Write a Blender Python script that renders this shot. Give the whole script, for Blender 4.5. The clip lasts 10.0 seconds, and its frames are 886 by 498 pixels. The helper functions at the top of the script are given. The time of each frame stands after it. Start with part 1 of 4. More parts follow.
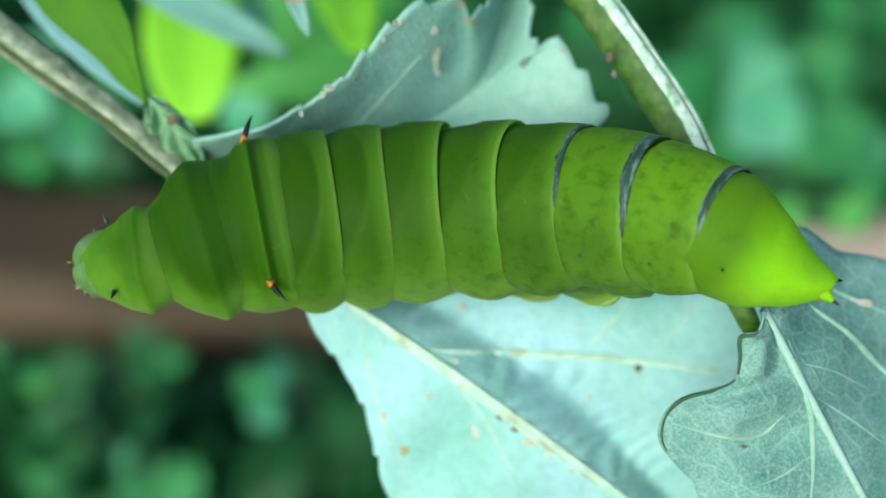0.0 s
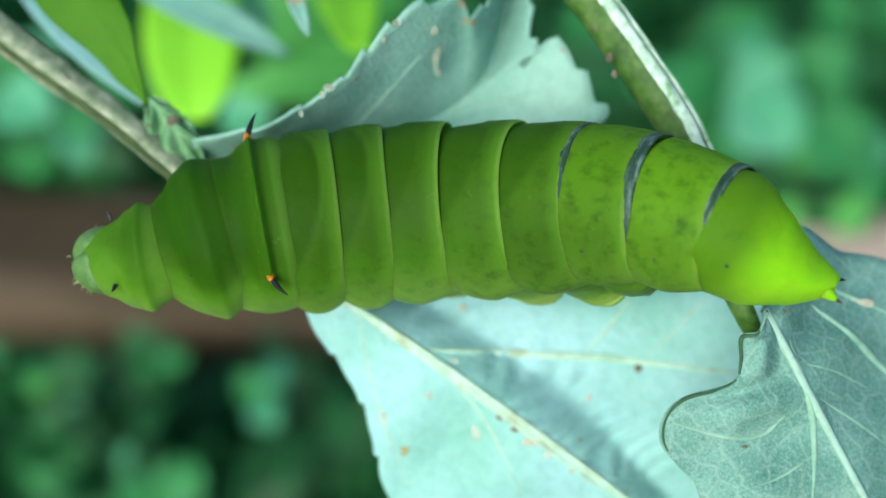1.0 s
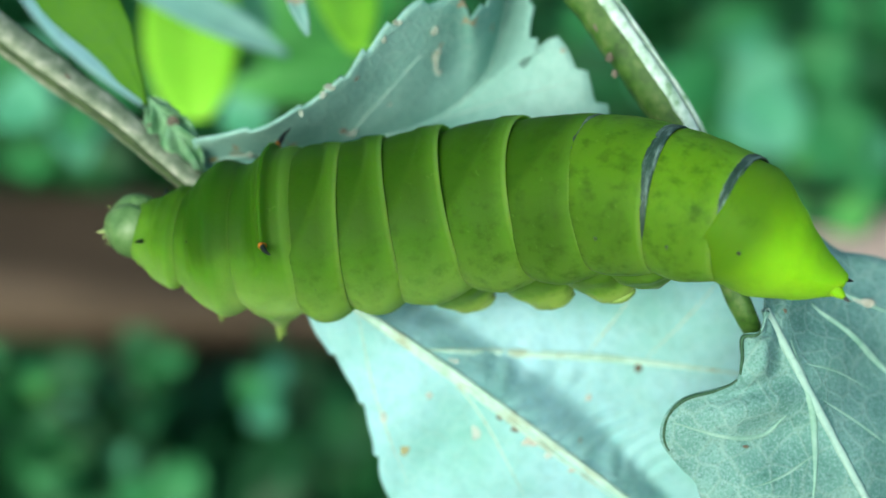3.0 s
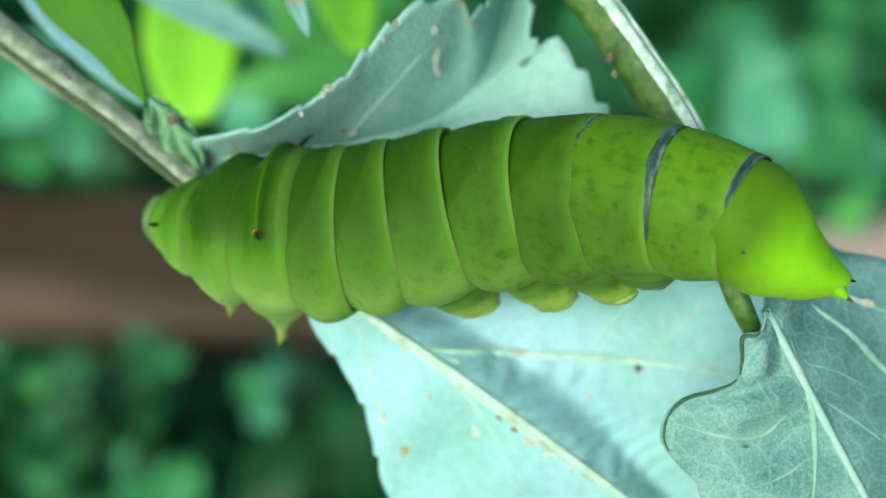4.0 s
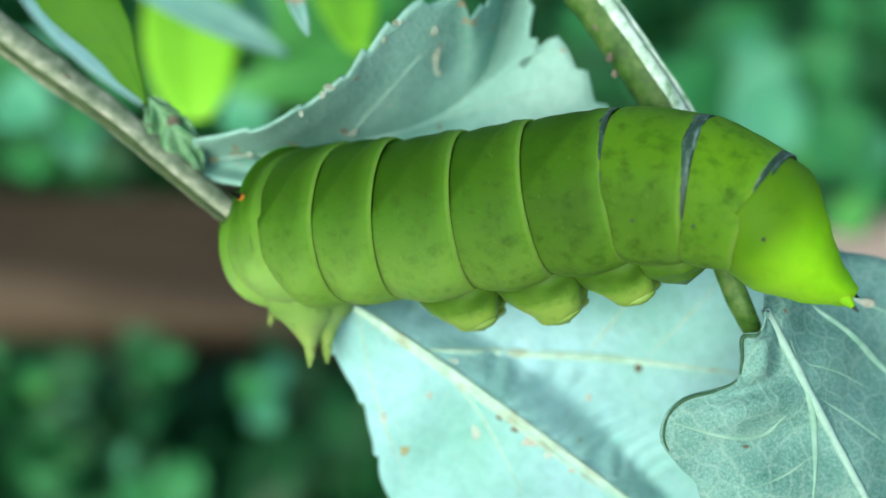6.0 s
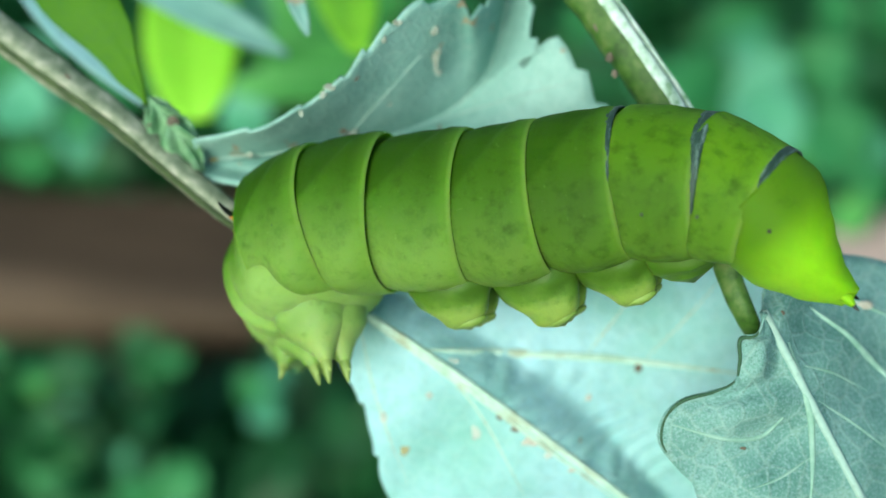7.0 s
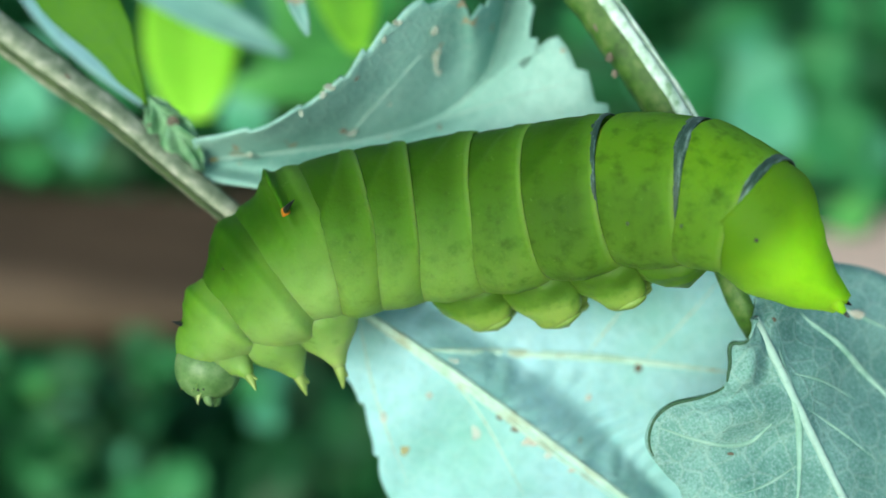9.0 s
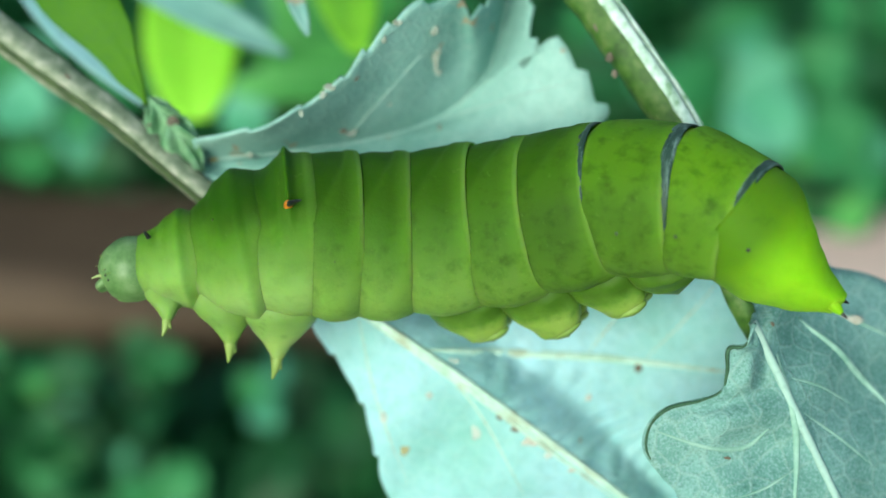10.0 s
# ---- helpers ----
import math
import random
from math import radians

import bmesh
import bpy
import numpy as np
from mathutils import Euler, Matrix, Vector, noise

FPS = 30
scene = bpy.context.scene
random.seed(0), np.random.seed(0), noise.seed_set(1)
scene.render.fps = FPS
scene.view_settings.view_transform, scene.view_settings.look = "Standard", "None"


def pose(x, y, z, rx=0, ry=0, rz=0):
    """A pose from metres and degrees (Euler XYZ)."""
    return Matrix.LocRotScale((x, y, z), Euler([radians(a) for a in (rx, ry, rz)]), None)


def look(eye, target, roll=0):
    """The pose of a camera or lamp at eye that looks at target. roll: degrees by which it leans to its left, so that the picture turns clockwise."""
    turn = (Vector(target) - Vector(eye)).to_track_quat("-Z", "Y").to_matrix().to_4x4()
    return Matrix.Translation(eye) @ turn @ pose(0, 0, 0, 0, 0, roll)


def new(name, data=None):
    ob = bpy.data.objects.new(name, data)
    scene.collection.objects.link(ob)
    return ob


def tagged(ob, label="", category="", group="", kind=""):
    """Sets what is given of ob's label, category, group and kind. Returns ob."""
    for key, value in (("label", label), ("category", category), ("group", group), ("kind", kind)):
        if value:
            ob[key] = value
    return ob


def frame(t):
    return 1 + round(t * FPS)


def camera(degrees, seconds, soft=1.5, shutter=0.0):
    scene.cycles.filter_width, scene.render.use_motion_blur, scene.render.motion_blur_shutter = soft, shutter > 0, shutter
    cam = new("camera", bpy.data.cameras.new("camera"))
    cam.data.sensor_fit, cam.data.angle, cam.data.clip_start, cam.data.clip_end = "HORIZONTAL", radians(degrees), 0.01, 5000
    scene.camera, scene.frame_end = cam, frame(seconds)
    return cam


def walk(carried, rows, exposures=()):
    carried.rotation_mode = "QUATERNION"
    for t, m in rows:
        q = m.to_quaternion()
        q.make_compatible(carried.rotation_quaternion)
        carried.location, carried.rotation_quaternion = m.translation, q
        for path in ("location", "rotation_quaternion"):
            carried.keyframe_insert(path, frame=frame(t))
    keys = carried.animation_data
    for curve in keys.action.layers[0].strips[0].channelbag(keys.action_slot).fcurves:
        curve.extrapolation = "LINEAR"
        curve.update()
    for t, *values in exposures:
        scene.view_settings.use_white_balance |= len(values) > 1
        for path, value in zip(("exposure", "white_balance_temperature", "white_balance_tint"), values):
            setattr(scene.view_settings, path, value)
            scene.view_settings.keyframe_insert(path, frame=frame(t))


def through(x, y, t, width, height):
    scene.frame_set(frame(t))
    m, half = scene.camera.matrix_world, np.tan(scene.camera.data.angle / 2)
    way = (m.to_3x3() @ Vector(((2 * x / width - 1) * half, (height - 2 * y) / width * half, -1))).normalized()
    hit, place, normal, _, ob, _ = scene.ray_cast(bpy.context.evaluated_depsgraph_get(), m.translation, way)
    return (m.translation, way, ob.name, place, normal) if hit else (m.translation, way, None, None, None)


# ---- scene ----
MM = 0.001
LENS = 32.0                       # degrees across the picture
REACH = 0.08544                   # lens to the caterpillar's plane
SCALE = 32000.0                   # stage units per metre in that plane
PITCH, HEIGHT = 42.0, 0.30
STAGE = Matrix.Translation((0, 0, HEIGHT)) @ pose(0, 0, 0, -PITCH)

cam = camera(LENS, 10.0, soft=1.4)
EYE = STAGE @ pose(0, -REACH, 0, 90, 0, 0)
walk(cam, [(0.0, EYE), (10.0, EYE)], exposures=[(0.0, 0.38, 6250, -10), (10.0, 0.38, 6250, -10)])
cam.data.dof.use_dof = True
cam.data.dof.focus_distance = REACH - 0.001
cam.data.dof.aperture_fstop = 24.0

# ---- light: a thin bright overcast, the sun veiled ----
world = bpy.data.worlds.new("world")
scene.world = world
world.use_nodes = True
SUN_FROM = (STAGE.to_3x3() @ Vector((-0.36, -0.92, -0.08))).normalized()
sky = world.node_tree.nodes.new("ShaderNodeTexSky")
sky.sky_type, sky.sun_disc = "NISHITA", False
sky.sun_elevation = math.asin(SUN_FROM.z)
sky.sun_rotation = math.atan2(SUN_FROM.x, SUN_FROM.y)
sky.air_density, sky.dust_density = 1.0, 3.0
back = world.node_tree.nodes["Background"]
back.inputs["Strength"].default_value = 0.15
world.node_tree.links.new(sky.outputs["Color"], back.inputs["Color"])
sun = new("sun", bpy.data.lights.new("sun", "SUN"))
sun.data.energy, sun.data.angle, sun.data.color = 1.9, radians(30), (1.0, 0.97, 0.92)
sun.matrix_world = look(SUN_FROM * 2, (0, 0, 0))


# ---- materials ----
def material(name, rough=0.6, spec=0.4):
    m = bpy.data.materials.new(name)
    m.use_nodes = True
    b = m.node_tree.nodes["Principled BSDF"]
    b.inputs["Roughness"].default_value = rough
    b.inputs["Specular IOR Level"].default_value = spec
    return m, m.node_tree, b


def node(tree, kind, **values):
    n = tree.nodes.new(kind)
    for key, value in values.items():
        n.inputs[key.replace("_", " ")].default_value = value
    return n


def coords(tree, scale=(1, 1, 1)):
    c = tree.nodes.new("ShaderNodeTexCoord")
    m = node(tree, "ShaderNodeMapping", Scale=scale)
    tree.links.new(c.outputs["Object"], m.inputs["Vector"])
    return m.outputs["Vector"]


def grain(tree, vector, scale, detail=4.0, rough=0.6):
    n = node(tree, "ShaderNodeTexNoise", Scale=scale, Detail=detail, Roughness=rough)
    tree.links.new(vector, n.inputs["Vector"])
    return n.outputs["Fac"]


def ramp(tree, fac, stops):
    r = tree.nodes.new("ShaderNodeValToRGB")
    while len(r.color_ramp.elements) < len(stops):
        r.color_ramp.elements.new(0.5)
    for e, (at, c) in zip(r.color_ramp.elements, stops):
        e.position, e.color = at, (*c, 1)
    tree.links.new(fac, r.inputs["Fac"])
    return r.outputs["Color"]


def level(tree, fac, low, high, to=1.0):
    r = node(tree, "ShaderNodeMapRange", From_Min=low, From_Max=high, To_Min=0.0, To_Max=to)
    r.interpolation_type = "SMOOTHSTEP"
    tree.links.new(fac, r.inputs["Value"])
    return r.outputs["Result"]


def sums(tree, op, a, b):
    m = tree.nodes.new("ShaderNodeMath")
    m.operation = op
    for socket, value in zip(m.inputs, (a, b)):
        if isinstance(value, (int, float)):
            socket.default_value = value
        else:
            tree.links.new(value, socket)
    return m.outputs["Value"]


for_rgba = {"Factor": 0, "A": 6, "B": 7}


def mixed(tree, fac, a, b, how="MIX"):
    m = tree.nodes.new("ShaderNodeMix")
    m.data_type, m.blend_type = "RGBA", how
    for key, value in (("Factor", fac), ("A", a), ("B", b)):
        socket = m.inputs[for_rgba[key]]
        if isinstance(value, tuple):
            socket.default_value = (*value, 1)
        elif isinstance(value, float):
            socket.default_value = value
        else:
            tree.links.new(value, socket)
    return m.outputs[2]


def bumped(tree, b, height, strength, distance):
    n = node(tree, "ShaderNodeBump", Strength=strength, Distance=distance)
    tree.links.new(height, n.inputs["Height"])
    tree.links.new(n.outputs["Normal"], b.inputs["Normal"])


def skin(name, back_tone, side_tone, belly_tone, soft=0.75, saddle=None, fade=None, mottle=0.7, rim=0.5, hollow=0.0, pale=0.0):
    """Caterpillar skin: x runs to the head, z to the back; belly paler, fine mottling, darker hollow at the front of
    the back. Some light on the back is part of the tones.
    """
    m, t, b = material(name, 0.55, 0.06)
    v = coords(t)
    x = t.nodes.new("ShaderNodeSeparateXYZ")
    t.links.new(v, x.inputs[0])
    big = grain(t, v, 260, 3)
    streak = grain(t, coords(t, (1.3, 0.9, 0.9)), 520, 5, 0.7)
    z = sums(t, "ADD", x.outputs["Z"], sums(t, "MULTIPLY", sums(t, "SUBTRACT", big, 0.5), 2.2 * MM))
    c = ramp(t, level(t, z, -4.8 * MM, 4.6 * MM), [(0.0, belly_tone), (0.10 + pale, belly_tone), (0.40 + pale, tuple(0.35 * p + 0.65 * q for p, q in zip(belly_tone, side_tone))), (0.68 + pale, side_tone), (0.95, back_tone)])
    blot = grain(t, coords(t, (0.85, 1.0, 1.0)), 1300, 3, 0.55)
    c = mixed(t, level(t, streak, 0.46, 0.74, 0.65 * mottle), c, mixed(t, 0.65, c, (0.02, 0.055, 0.006)))
    c = mixed(t, level(t, blot, 0.46, 0.78, mottle), c, mixed(t, 0.6, c, (0.018, 0.055, 0.003)))
    c = mixed(t, level(t, grain(t, v, 2600, 2), 0.66, 0.78, 0.1), c, mixed(t, 0.5, c, (0.5, 0.7, 0.2)))
    t.links.new(c, b.inputs["Base Color"])
    if fade:
        c = mixed(t, level(t, sums(t, "ADD", x.outputs["X"], sums(t, "MULTIPLY", sums(t, "SUBTRACT", big, 0.5), 1.5 * MM)), -3.3 * MM, -0.1 * MM), c, mixed(t, level(t, streak, 0.54, 0.74, 0.45), fade, mixed(t, 0.65, fade, (0.02, 0.055, 0.006))))
        t.links.new(c, b.inputs["Base Color"])
    # darker within the ring's front hollow, past its slanting crease
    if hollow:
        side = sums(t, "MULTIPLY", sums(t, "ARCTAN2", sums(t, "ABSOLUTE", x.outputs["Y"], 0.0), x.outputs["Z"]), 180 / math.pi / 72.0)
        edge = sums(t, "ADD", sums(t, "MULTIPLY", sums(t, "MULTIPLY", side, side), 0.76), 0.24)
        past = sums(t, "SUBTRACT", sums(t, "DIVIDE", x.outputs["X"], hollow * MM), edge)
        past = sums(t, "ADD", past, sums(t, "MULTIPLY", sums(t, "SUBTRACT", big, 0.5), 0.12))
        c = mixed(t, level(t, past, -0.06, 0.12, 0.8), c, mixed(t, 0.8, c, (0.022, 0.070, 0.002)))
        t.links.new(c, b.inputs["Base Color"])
    # hind rim paler, with the highlight along its edge put into the colour
    if rim:
        edge = sums(t, "SUBTRACT", 1.0, level(t, x.outputs["X"], 0.15 * MM, 1.3 * MM))
        c = mixed(t, sums(t, "MULTIPLY", edge, rim), c, mixed(t, 0.5, c, (0.17, 0.36, 0.03)))
        line = sums(t, "SUBTRACT", 1.0, level(t, x.outputs["X"], 0.12 * MM, 0.42 * MM))
        c = mixed(t, sums(t, "MULTIPLY", line, 1.2 * rim), c, mixed(t, 0.6, c, (0.24, 0.42, 0.08)))
        t.links.new(c, b.inputs["Base Color"])
    if saddle:
        a = level(t, x.outputs["X"], (saddle[0] - 0.12) * MM, (saddle[0] + 0.12) * MM)
        z0 = level(t, z, (saddle[1] + 1.2) * MM, (saddle[1] + 3.0) * MM)
        c = mixed(t, sums(t, "MULTIPLY", sums(t, "MULTIPLY", a, z0), 0.88), c, (0.022, 0.075, 0.003))
        t.links.new(c, b.inputs["Base Color"])
    b.inputs["Subsurface Weight"].default_value = soft
    b.inputs["Subsurface Radius"].default_value = (0.6, 1.0, 0.15)
    b.inputs["Subsurface Scale"].default_value = 1.5 * MM
    bumped(t, b, sums(t, "ADD", sums(t, "MULTIPLY", streak, 0.6), grain(t, v, 4000, 3)), 0.16, 0.12 * MM)
    return m


def foliage(name, dark, light, vein_scale=0.0, rough=0.55, through_tone=None, through=0.0, scale=240.0, spots=0.0, spec=0.35, fuzz=0.0):
    """A leaf's blade: two scales of mottling, fine net of veins, brown specks, some light coming through."""
    m, t, b = material(name, rough, spec)
    v = coords(t)
    base = grain(t, v, scale, 5)
    c = ramp(t, base, [(0.3, dark), (0.68, light)])
    height = sums(t, "MULTIPLY", base, 0.6)
    if vein_scale:
        vor = node(t, "ShaderNodeTexVoronoi", Scale=vein_scale)
        vor.feature = "DISTANCE_TO_EDGE"
        warp = mixed(t, 0.0012, v, t.nodes.new("ShaderNodeTexNoise").outputs["Color"])
        t.links.new(warp, vor.inputs["Vector"])
        net = level(t, vor.outputs["Distance"], 0.0, 0.10)
        c = mixed(t, sums(t, "MULTIPLY", sums(t, "SUBTRACT", 1.0, net), 0.22), c, mixed(t, 0.5, c, (0.75, 0.9, 0.8)))
        height = sums(t, "ADD", height, sums(t, "MULTIPLY", net, -0.16))
    fine = grain(t, v, scale * 12, 3)
    c = mixed(t, level(t, fine, 0.42, 0.72, 0.28), c, mixed(t, 0.5, c, (0.04, 0.12, 0.09)))
    if fuzz:
        c = mixed(t, level(t, grain(t, v, 6500, 4, 0.7), 0.44, 0.62, fuzz), c, mixed(t, 0.55, c, (0.40, 0.58, 0.62)))
        c = mixed(t, level(t, grain(t, v, 4200, 4, 0.7), 0.52, 0.66, fuzz), c, mixed(t, 0.6, c, (0.01, 0.06, 0.05)))
    if spots:
        s = grain(t, v, 520, 2)
        c = mixed(t, level(t, s, spots, spots + 0.03, 0.8), c, (0.36, 0.26, 0.16))
    t.links.new(c, b.inputs["Base Color"])
    bumped(t, b, sums(t, "ADD", height, sums(t, "MULTIPLY", fine, 0.5)), 0.5, 0.28 * MM)
    if through:
        tr = t.nodes.new("ShaderNodeBsdfTranslucent")
        t.links.new(mixed(t, 0.55, c, through_tone), tr.inputs["Color"])
        mix = node(t, "ShaderNodeMixShader")
        mix.inputs[0].default_value = through
        out = t.nodes["Material Output"]
        t.links.new(b.outputs[0], mix.inputs[1])
        t.links.new(tr.outputs[0], mix.inputs[2])
        t.links.new(mix.outputs[0], out.inputs["Surface"])
    return m


def simple(name, tones, scale, rough, spec=0.4, relief=0.0, stretch=(1, 1, 1), clumps=(0.35, 0.65)):
    m, t, b = material(name, rough, spec)
    v = coords(t, stretch)
    n = grain(t, v, scale, 6, 0.65)
    span = [(clumps[0] + (clumps[1] - clumps[0]) * i / (len(tones) - 1), c) for i, c in enumerate(tones)]
    c = ramp(t, n, span)
    fine = grain(t, v, scale * 9, 3)
    c = mixed(t, level(t, fine, 0.5, 0.75, 0.4), c, mixed(t, 0.6, c, tuple(0.35 * a for a in tones[0])))
    t.links.new(c, b.inputs["Base Color"])
    if relief:
        bumped(t, b, sums(t, "ADD", n, sums(t, "MULTIPLY", fine, 0.4)), 0.5, relief)
    return m


# first three: back lighter than side, light from above put into the colour
HIND = ((0.108, 0.236, 0.010), (0.084, 0.186, 0.010), (0.09, 0.18, 0.02))
SECOND = ((0.080, 0.182, 0.008), (0.058, 0.134, 0.008), (0.085, 0.17, 0.02))
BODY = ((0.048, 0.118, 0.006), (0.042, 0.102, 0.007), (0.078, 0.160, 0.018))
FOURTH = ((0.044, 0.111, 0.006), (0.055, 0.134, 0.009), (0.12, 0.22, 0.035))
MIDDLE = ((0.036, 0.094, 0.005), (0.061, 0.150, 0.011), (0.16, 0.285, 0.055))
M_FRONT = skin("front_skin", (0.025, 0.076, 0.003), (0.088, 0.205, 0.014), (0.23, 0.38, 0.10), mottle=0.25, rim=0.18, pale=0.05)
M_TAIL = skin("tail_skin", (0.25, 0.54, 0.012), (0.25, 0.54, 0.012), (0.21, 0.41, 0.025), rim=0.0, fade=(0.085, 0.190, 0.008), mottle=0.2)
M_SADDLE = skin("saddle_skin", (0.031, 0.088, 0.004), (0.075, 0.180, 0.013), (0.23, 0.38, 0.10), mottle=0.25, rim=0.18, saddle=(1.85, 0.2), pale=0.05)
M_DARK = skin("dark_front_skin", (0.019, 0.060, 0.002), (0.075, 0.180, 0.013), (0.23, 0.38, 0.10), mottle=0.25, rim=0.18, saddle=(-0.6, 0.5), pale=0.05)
M_HEAD = simple("head_shell", [(0.075, 0.16, 0.045), (0.115, 0.215, 0.07), (0.16, 0.26, 0.105)], 900, 0.4, relief=0.05 * MM)
M_PALE = simple("pale_leg_skin", [(0.28, 0.40, 0.11), (0.36, 0.46, 0.16), (0.42, 0.50, 0.2)], 700, 0.45, relief=0.05 * MM)


def limb(name, high, low, tip):
    """Skin of the legs: paler and yellower towards the foot, which is where z is lowest."""
    m, t, b = material(name, 0.5, 0.3)
    v = coords(t)
    x = t.nodes.new("ShaderNodeSeparateXYZ")
    t.links.new(v, x.inputs[0])
    z = sums(t, "ADD", x.outputs["Z"], sums(t, "MULTIPLY", sums(t, "SUBTRACT", grain(t, v, 700, 3), 0.5), 1.6 * MM))
    c = ramp(t, level(t, z, -6.6 * MM, -3.6 * MM), [(0.0, tip), (0.2, tip), (0.5, low), (0.85, high)])
    c = mixed(t, level(t, grain(t, v, 1400, 3), 0.55, 0.72, 0.4), c, mixed(t, 0.6, c, (0.05, 0.11, 0.01)))
    t.links.new(c, b.inputs["Base Color"])
    b.inputs["Subsurface Weight"].default_value = 0.6
    b.inputs["Subsurface Radius"].default_value = (0.6, 1.0, 0.15)
    b.inputs["Subsurface Scale"].default_value = 1.5 * MM
    bumped(t, b, grain(t, v, 1800, 4), 0.3, 0.15 * MM)
    return m


M_LIMB = limb("limb_skin", (0.058, 0.132, 0.009), (0.095, 0.195, 0.02), (0.21, 0.32, 0.06))
M_LEG = limb("leg_skin", (0.19, 0.33, 0.075), (0.22, 0.36, 0.09), (0.27, 0.39, 0.11))
M_CLAW = simple("claw_skin", [(0.19, 0.29, 0.06), (0.26, 0.35, 0.09)], 900, 0.45)
M_CRUMP = foliage("crumpled_leaf", (0.07, 0.22, 0.08), (0.34, 0.56, 0.34), 0, 0.6, (0.1, 0.4, 0.1), 0.15, 700)
M_BLACK = simple("black_horn", [(0.004, 0.005, 0.006), (0.012, 0.014, 0.016)], 900, 0.28)
M_PAD = simple("foot_skin", [(0.15, 0.26, 0.04), (0.23, 0.34, 0.075)], 900, 0.5, relief=0.05 * MM)
M_ORANGE = simple("orange_ring", [(0.30, 0.08, 0.006), (0.42, 0.15, 0.012)], 900, 0.4)
# palest tone stands in for the glint along the joint
M_SILVER = simple("silvery_joint", [(0.010, 0.028, 0.014), (0.026, 0.058, 0.042), (0.17, 0.25, 0.22)], 1100, 0.5, 0.25, relief=0.06 * MM, stretch=(2.4, 0.5, 0.5), clumps=(0.34, 0.68))
M_SPOT = simple("dark_spot", [(0.02, 0.05, 0.008), (0.04, 0.09, 0.02)], 1500, 0.4)
M_UNDER = foliage("pale_leaf_underside", (0.26, 0.56, 0.50), (0.47, 0.745, 0.87), 1100, 0.6, (0.2, 0.75, 0.3), 0.24, 100, spots=0.72)
# grey-green underside, its shade put into tones darker than the pale leaf's
M_SHADY = foliage("shaded_grey_underside", (0.118, 0.305, 0.25), (0.36, 0.60, 0.54), 1100, 0.6, (0.2, 0.5, 0.2), 0.12, 75, spots=0.68)
M_NEAR = foliage("downy_leaf", (0.055, 0.18, 0.14), (0.21, 0.40, 0.36), 620, 0.75, (0.2, 0.5, 0.2), 0.10, 130, fuzz=0.6)
M_OLIVE = foliage("olive_leaf", (0.08, 0.22, 0.012), (0.115, 0.28, 0.018), 0, 0.45, (0.3, 0.6, 0.02), 0.35, 200, spec=0.12)
M_LIME = foliage("lime_leaf", (0.30, 0.72, 0.03), (0.44, 0.88, 0.07), 0, 0.5, (0.5, 0.95, 0.03), 0.35, 70)
M_SPRING = foliage("spring_green_leaf", (0.09, 0.36, 0.07), (0.17, 0.52, 0.13), 0, 0.5, (0.2, 0.7, 0.15), 0.35, 90)
M_PALER = foliage("pale_blue_green_leaf", (0.20, 0.46, 0.38), (0.34, 0.62, 0.54), 0, 0.55, (0.2, 0.6, 0.3), 0.15, 60)
M_TEAL = foliage("blue_green_leaf", (0.07, 0.33, 0.16), (0.19, 0.50, 0.32), 0, 0.55, (0.2, 0.6, 0.3), 0.15, 60)
M_MIST = foliage("mid_green_leaf", (0.025, 0.175, 0.045), (0.07, 0.30, 0.10), 0, 0.6, (0.1, 0.4, 0.15), 0.2, 45)
M_WEED = foliage("weed_leaf", (0.009, 0.066, 0.018), (0.034, 0.155, 0.045), 0, 0.5, (0.05, 0.3, 0.05), 0.2, 30)
M_VEIN = simple("pale_vein", [(0.36, 0.54, 0.42), (0.50, 0.70, 0.60), (0.36, 0.42, 0.30)], 420, 0.55, relief=0.05 * MM)
M_SOFT = simple("soft_vein", [(0.18, 0.35, 0.27), (0.32, 0.50, 0.42)], 500, 0.65, relief=0.05 * MM)
M_FLECK = simple("leaf_fleck", [(0.11, 0.125, 0.09), (0.27, 0.32, 0.265), (0.40, 0.46, 0.39)], 2600, 0.7, relief=0.1 * MM)
M_EDGE = simple("dry_leaf_edge", [(0.022, 0.07, 0.03), (0.055, 0.13, 0.07)], 2200, 0.7, relief=0.1 * MM)
M_DIM = simple("dim_vein", [(0.28, 0.45, 0.40), (0.38, 0.54, 0.48)], 300, 0.55, relief=0.05 * MM)
M_STEM = simple("grey_stem", [(0.11, 0.15, 0.09), (0.21, 0.25, 0.17), (0.34, 0.36, 0.28)], 900, 0.6, relief=0.12 * MM, stretch=(1, 1, 1))
M_GREEN = simple("green_stem", [(0.02, 0.06, 0.006), (0.048, 0.122, 0.012), (0.10, 0.16, 0.04)], 900, 0.55, relief=0.12 * MM)
M_OLD = simple("dark_stem", [(0.025, 0.05, 0.012), (0.05, 0.085, 0.02)], 700, 0.6, relief=0.1 * MM)
M_DOWN = simple("white_down", [(0.20, 0.34, 0.20), (0.50, 0.66, 0.56), (0.70, 0.80, 0.74)], 1100, 0.7, relief=0.08 * MM)
M_SCAB = simple("brown_scab", [(0.07, 0.055, 0.035), (0.17, 0.15, 0.11)], 1800, 0.7, relief=0.1 * MM)
M_RUST = simple("rusty_scar", [(0.25, 0.24, 0.10), (0.38, 0.37, 0.20)], 1800, 0.7, relief=0.1 * MM)
M_BLUSH = simple("faded_scar", [(0.36, 0.44, 0.39), (0.50, 0.57, 0.51)], 1800, 0.7, relief=0.1 * MM)
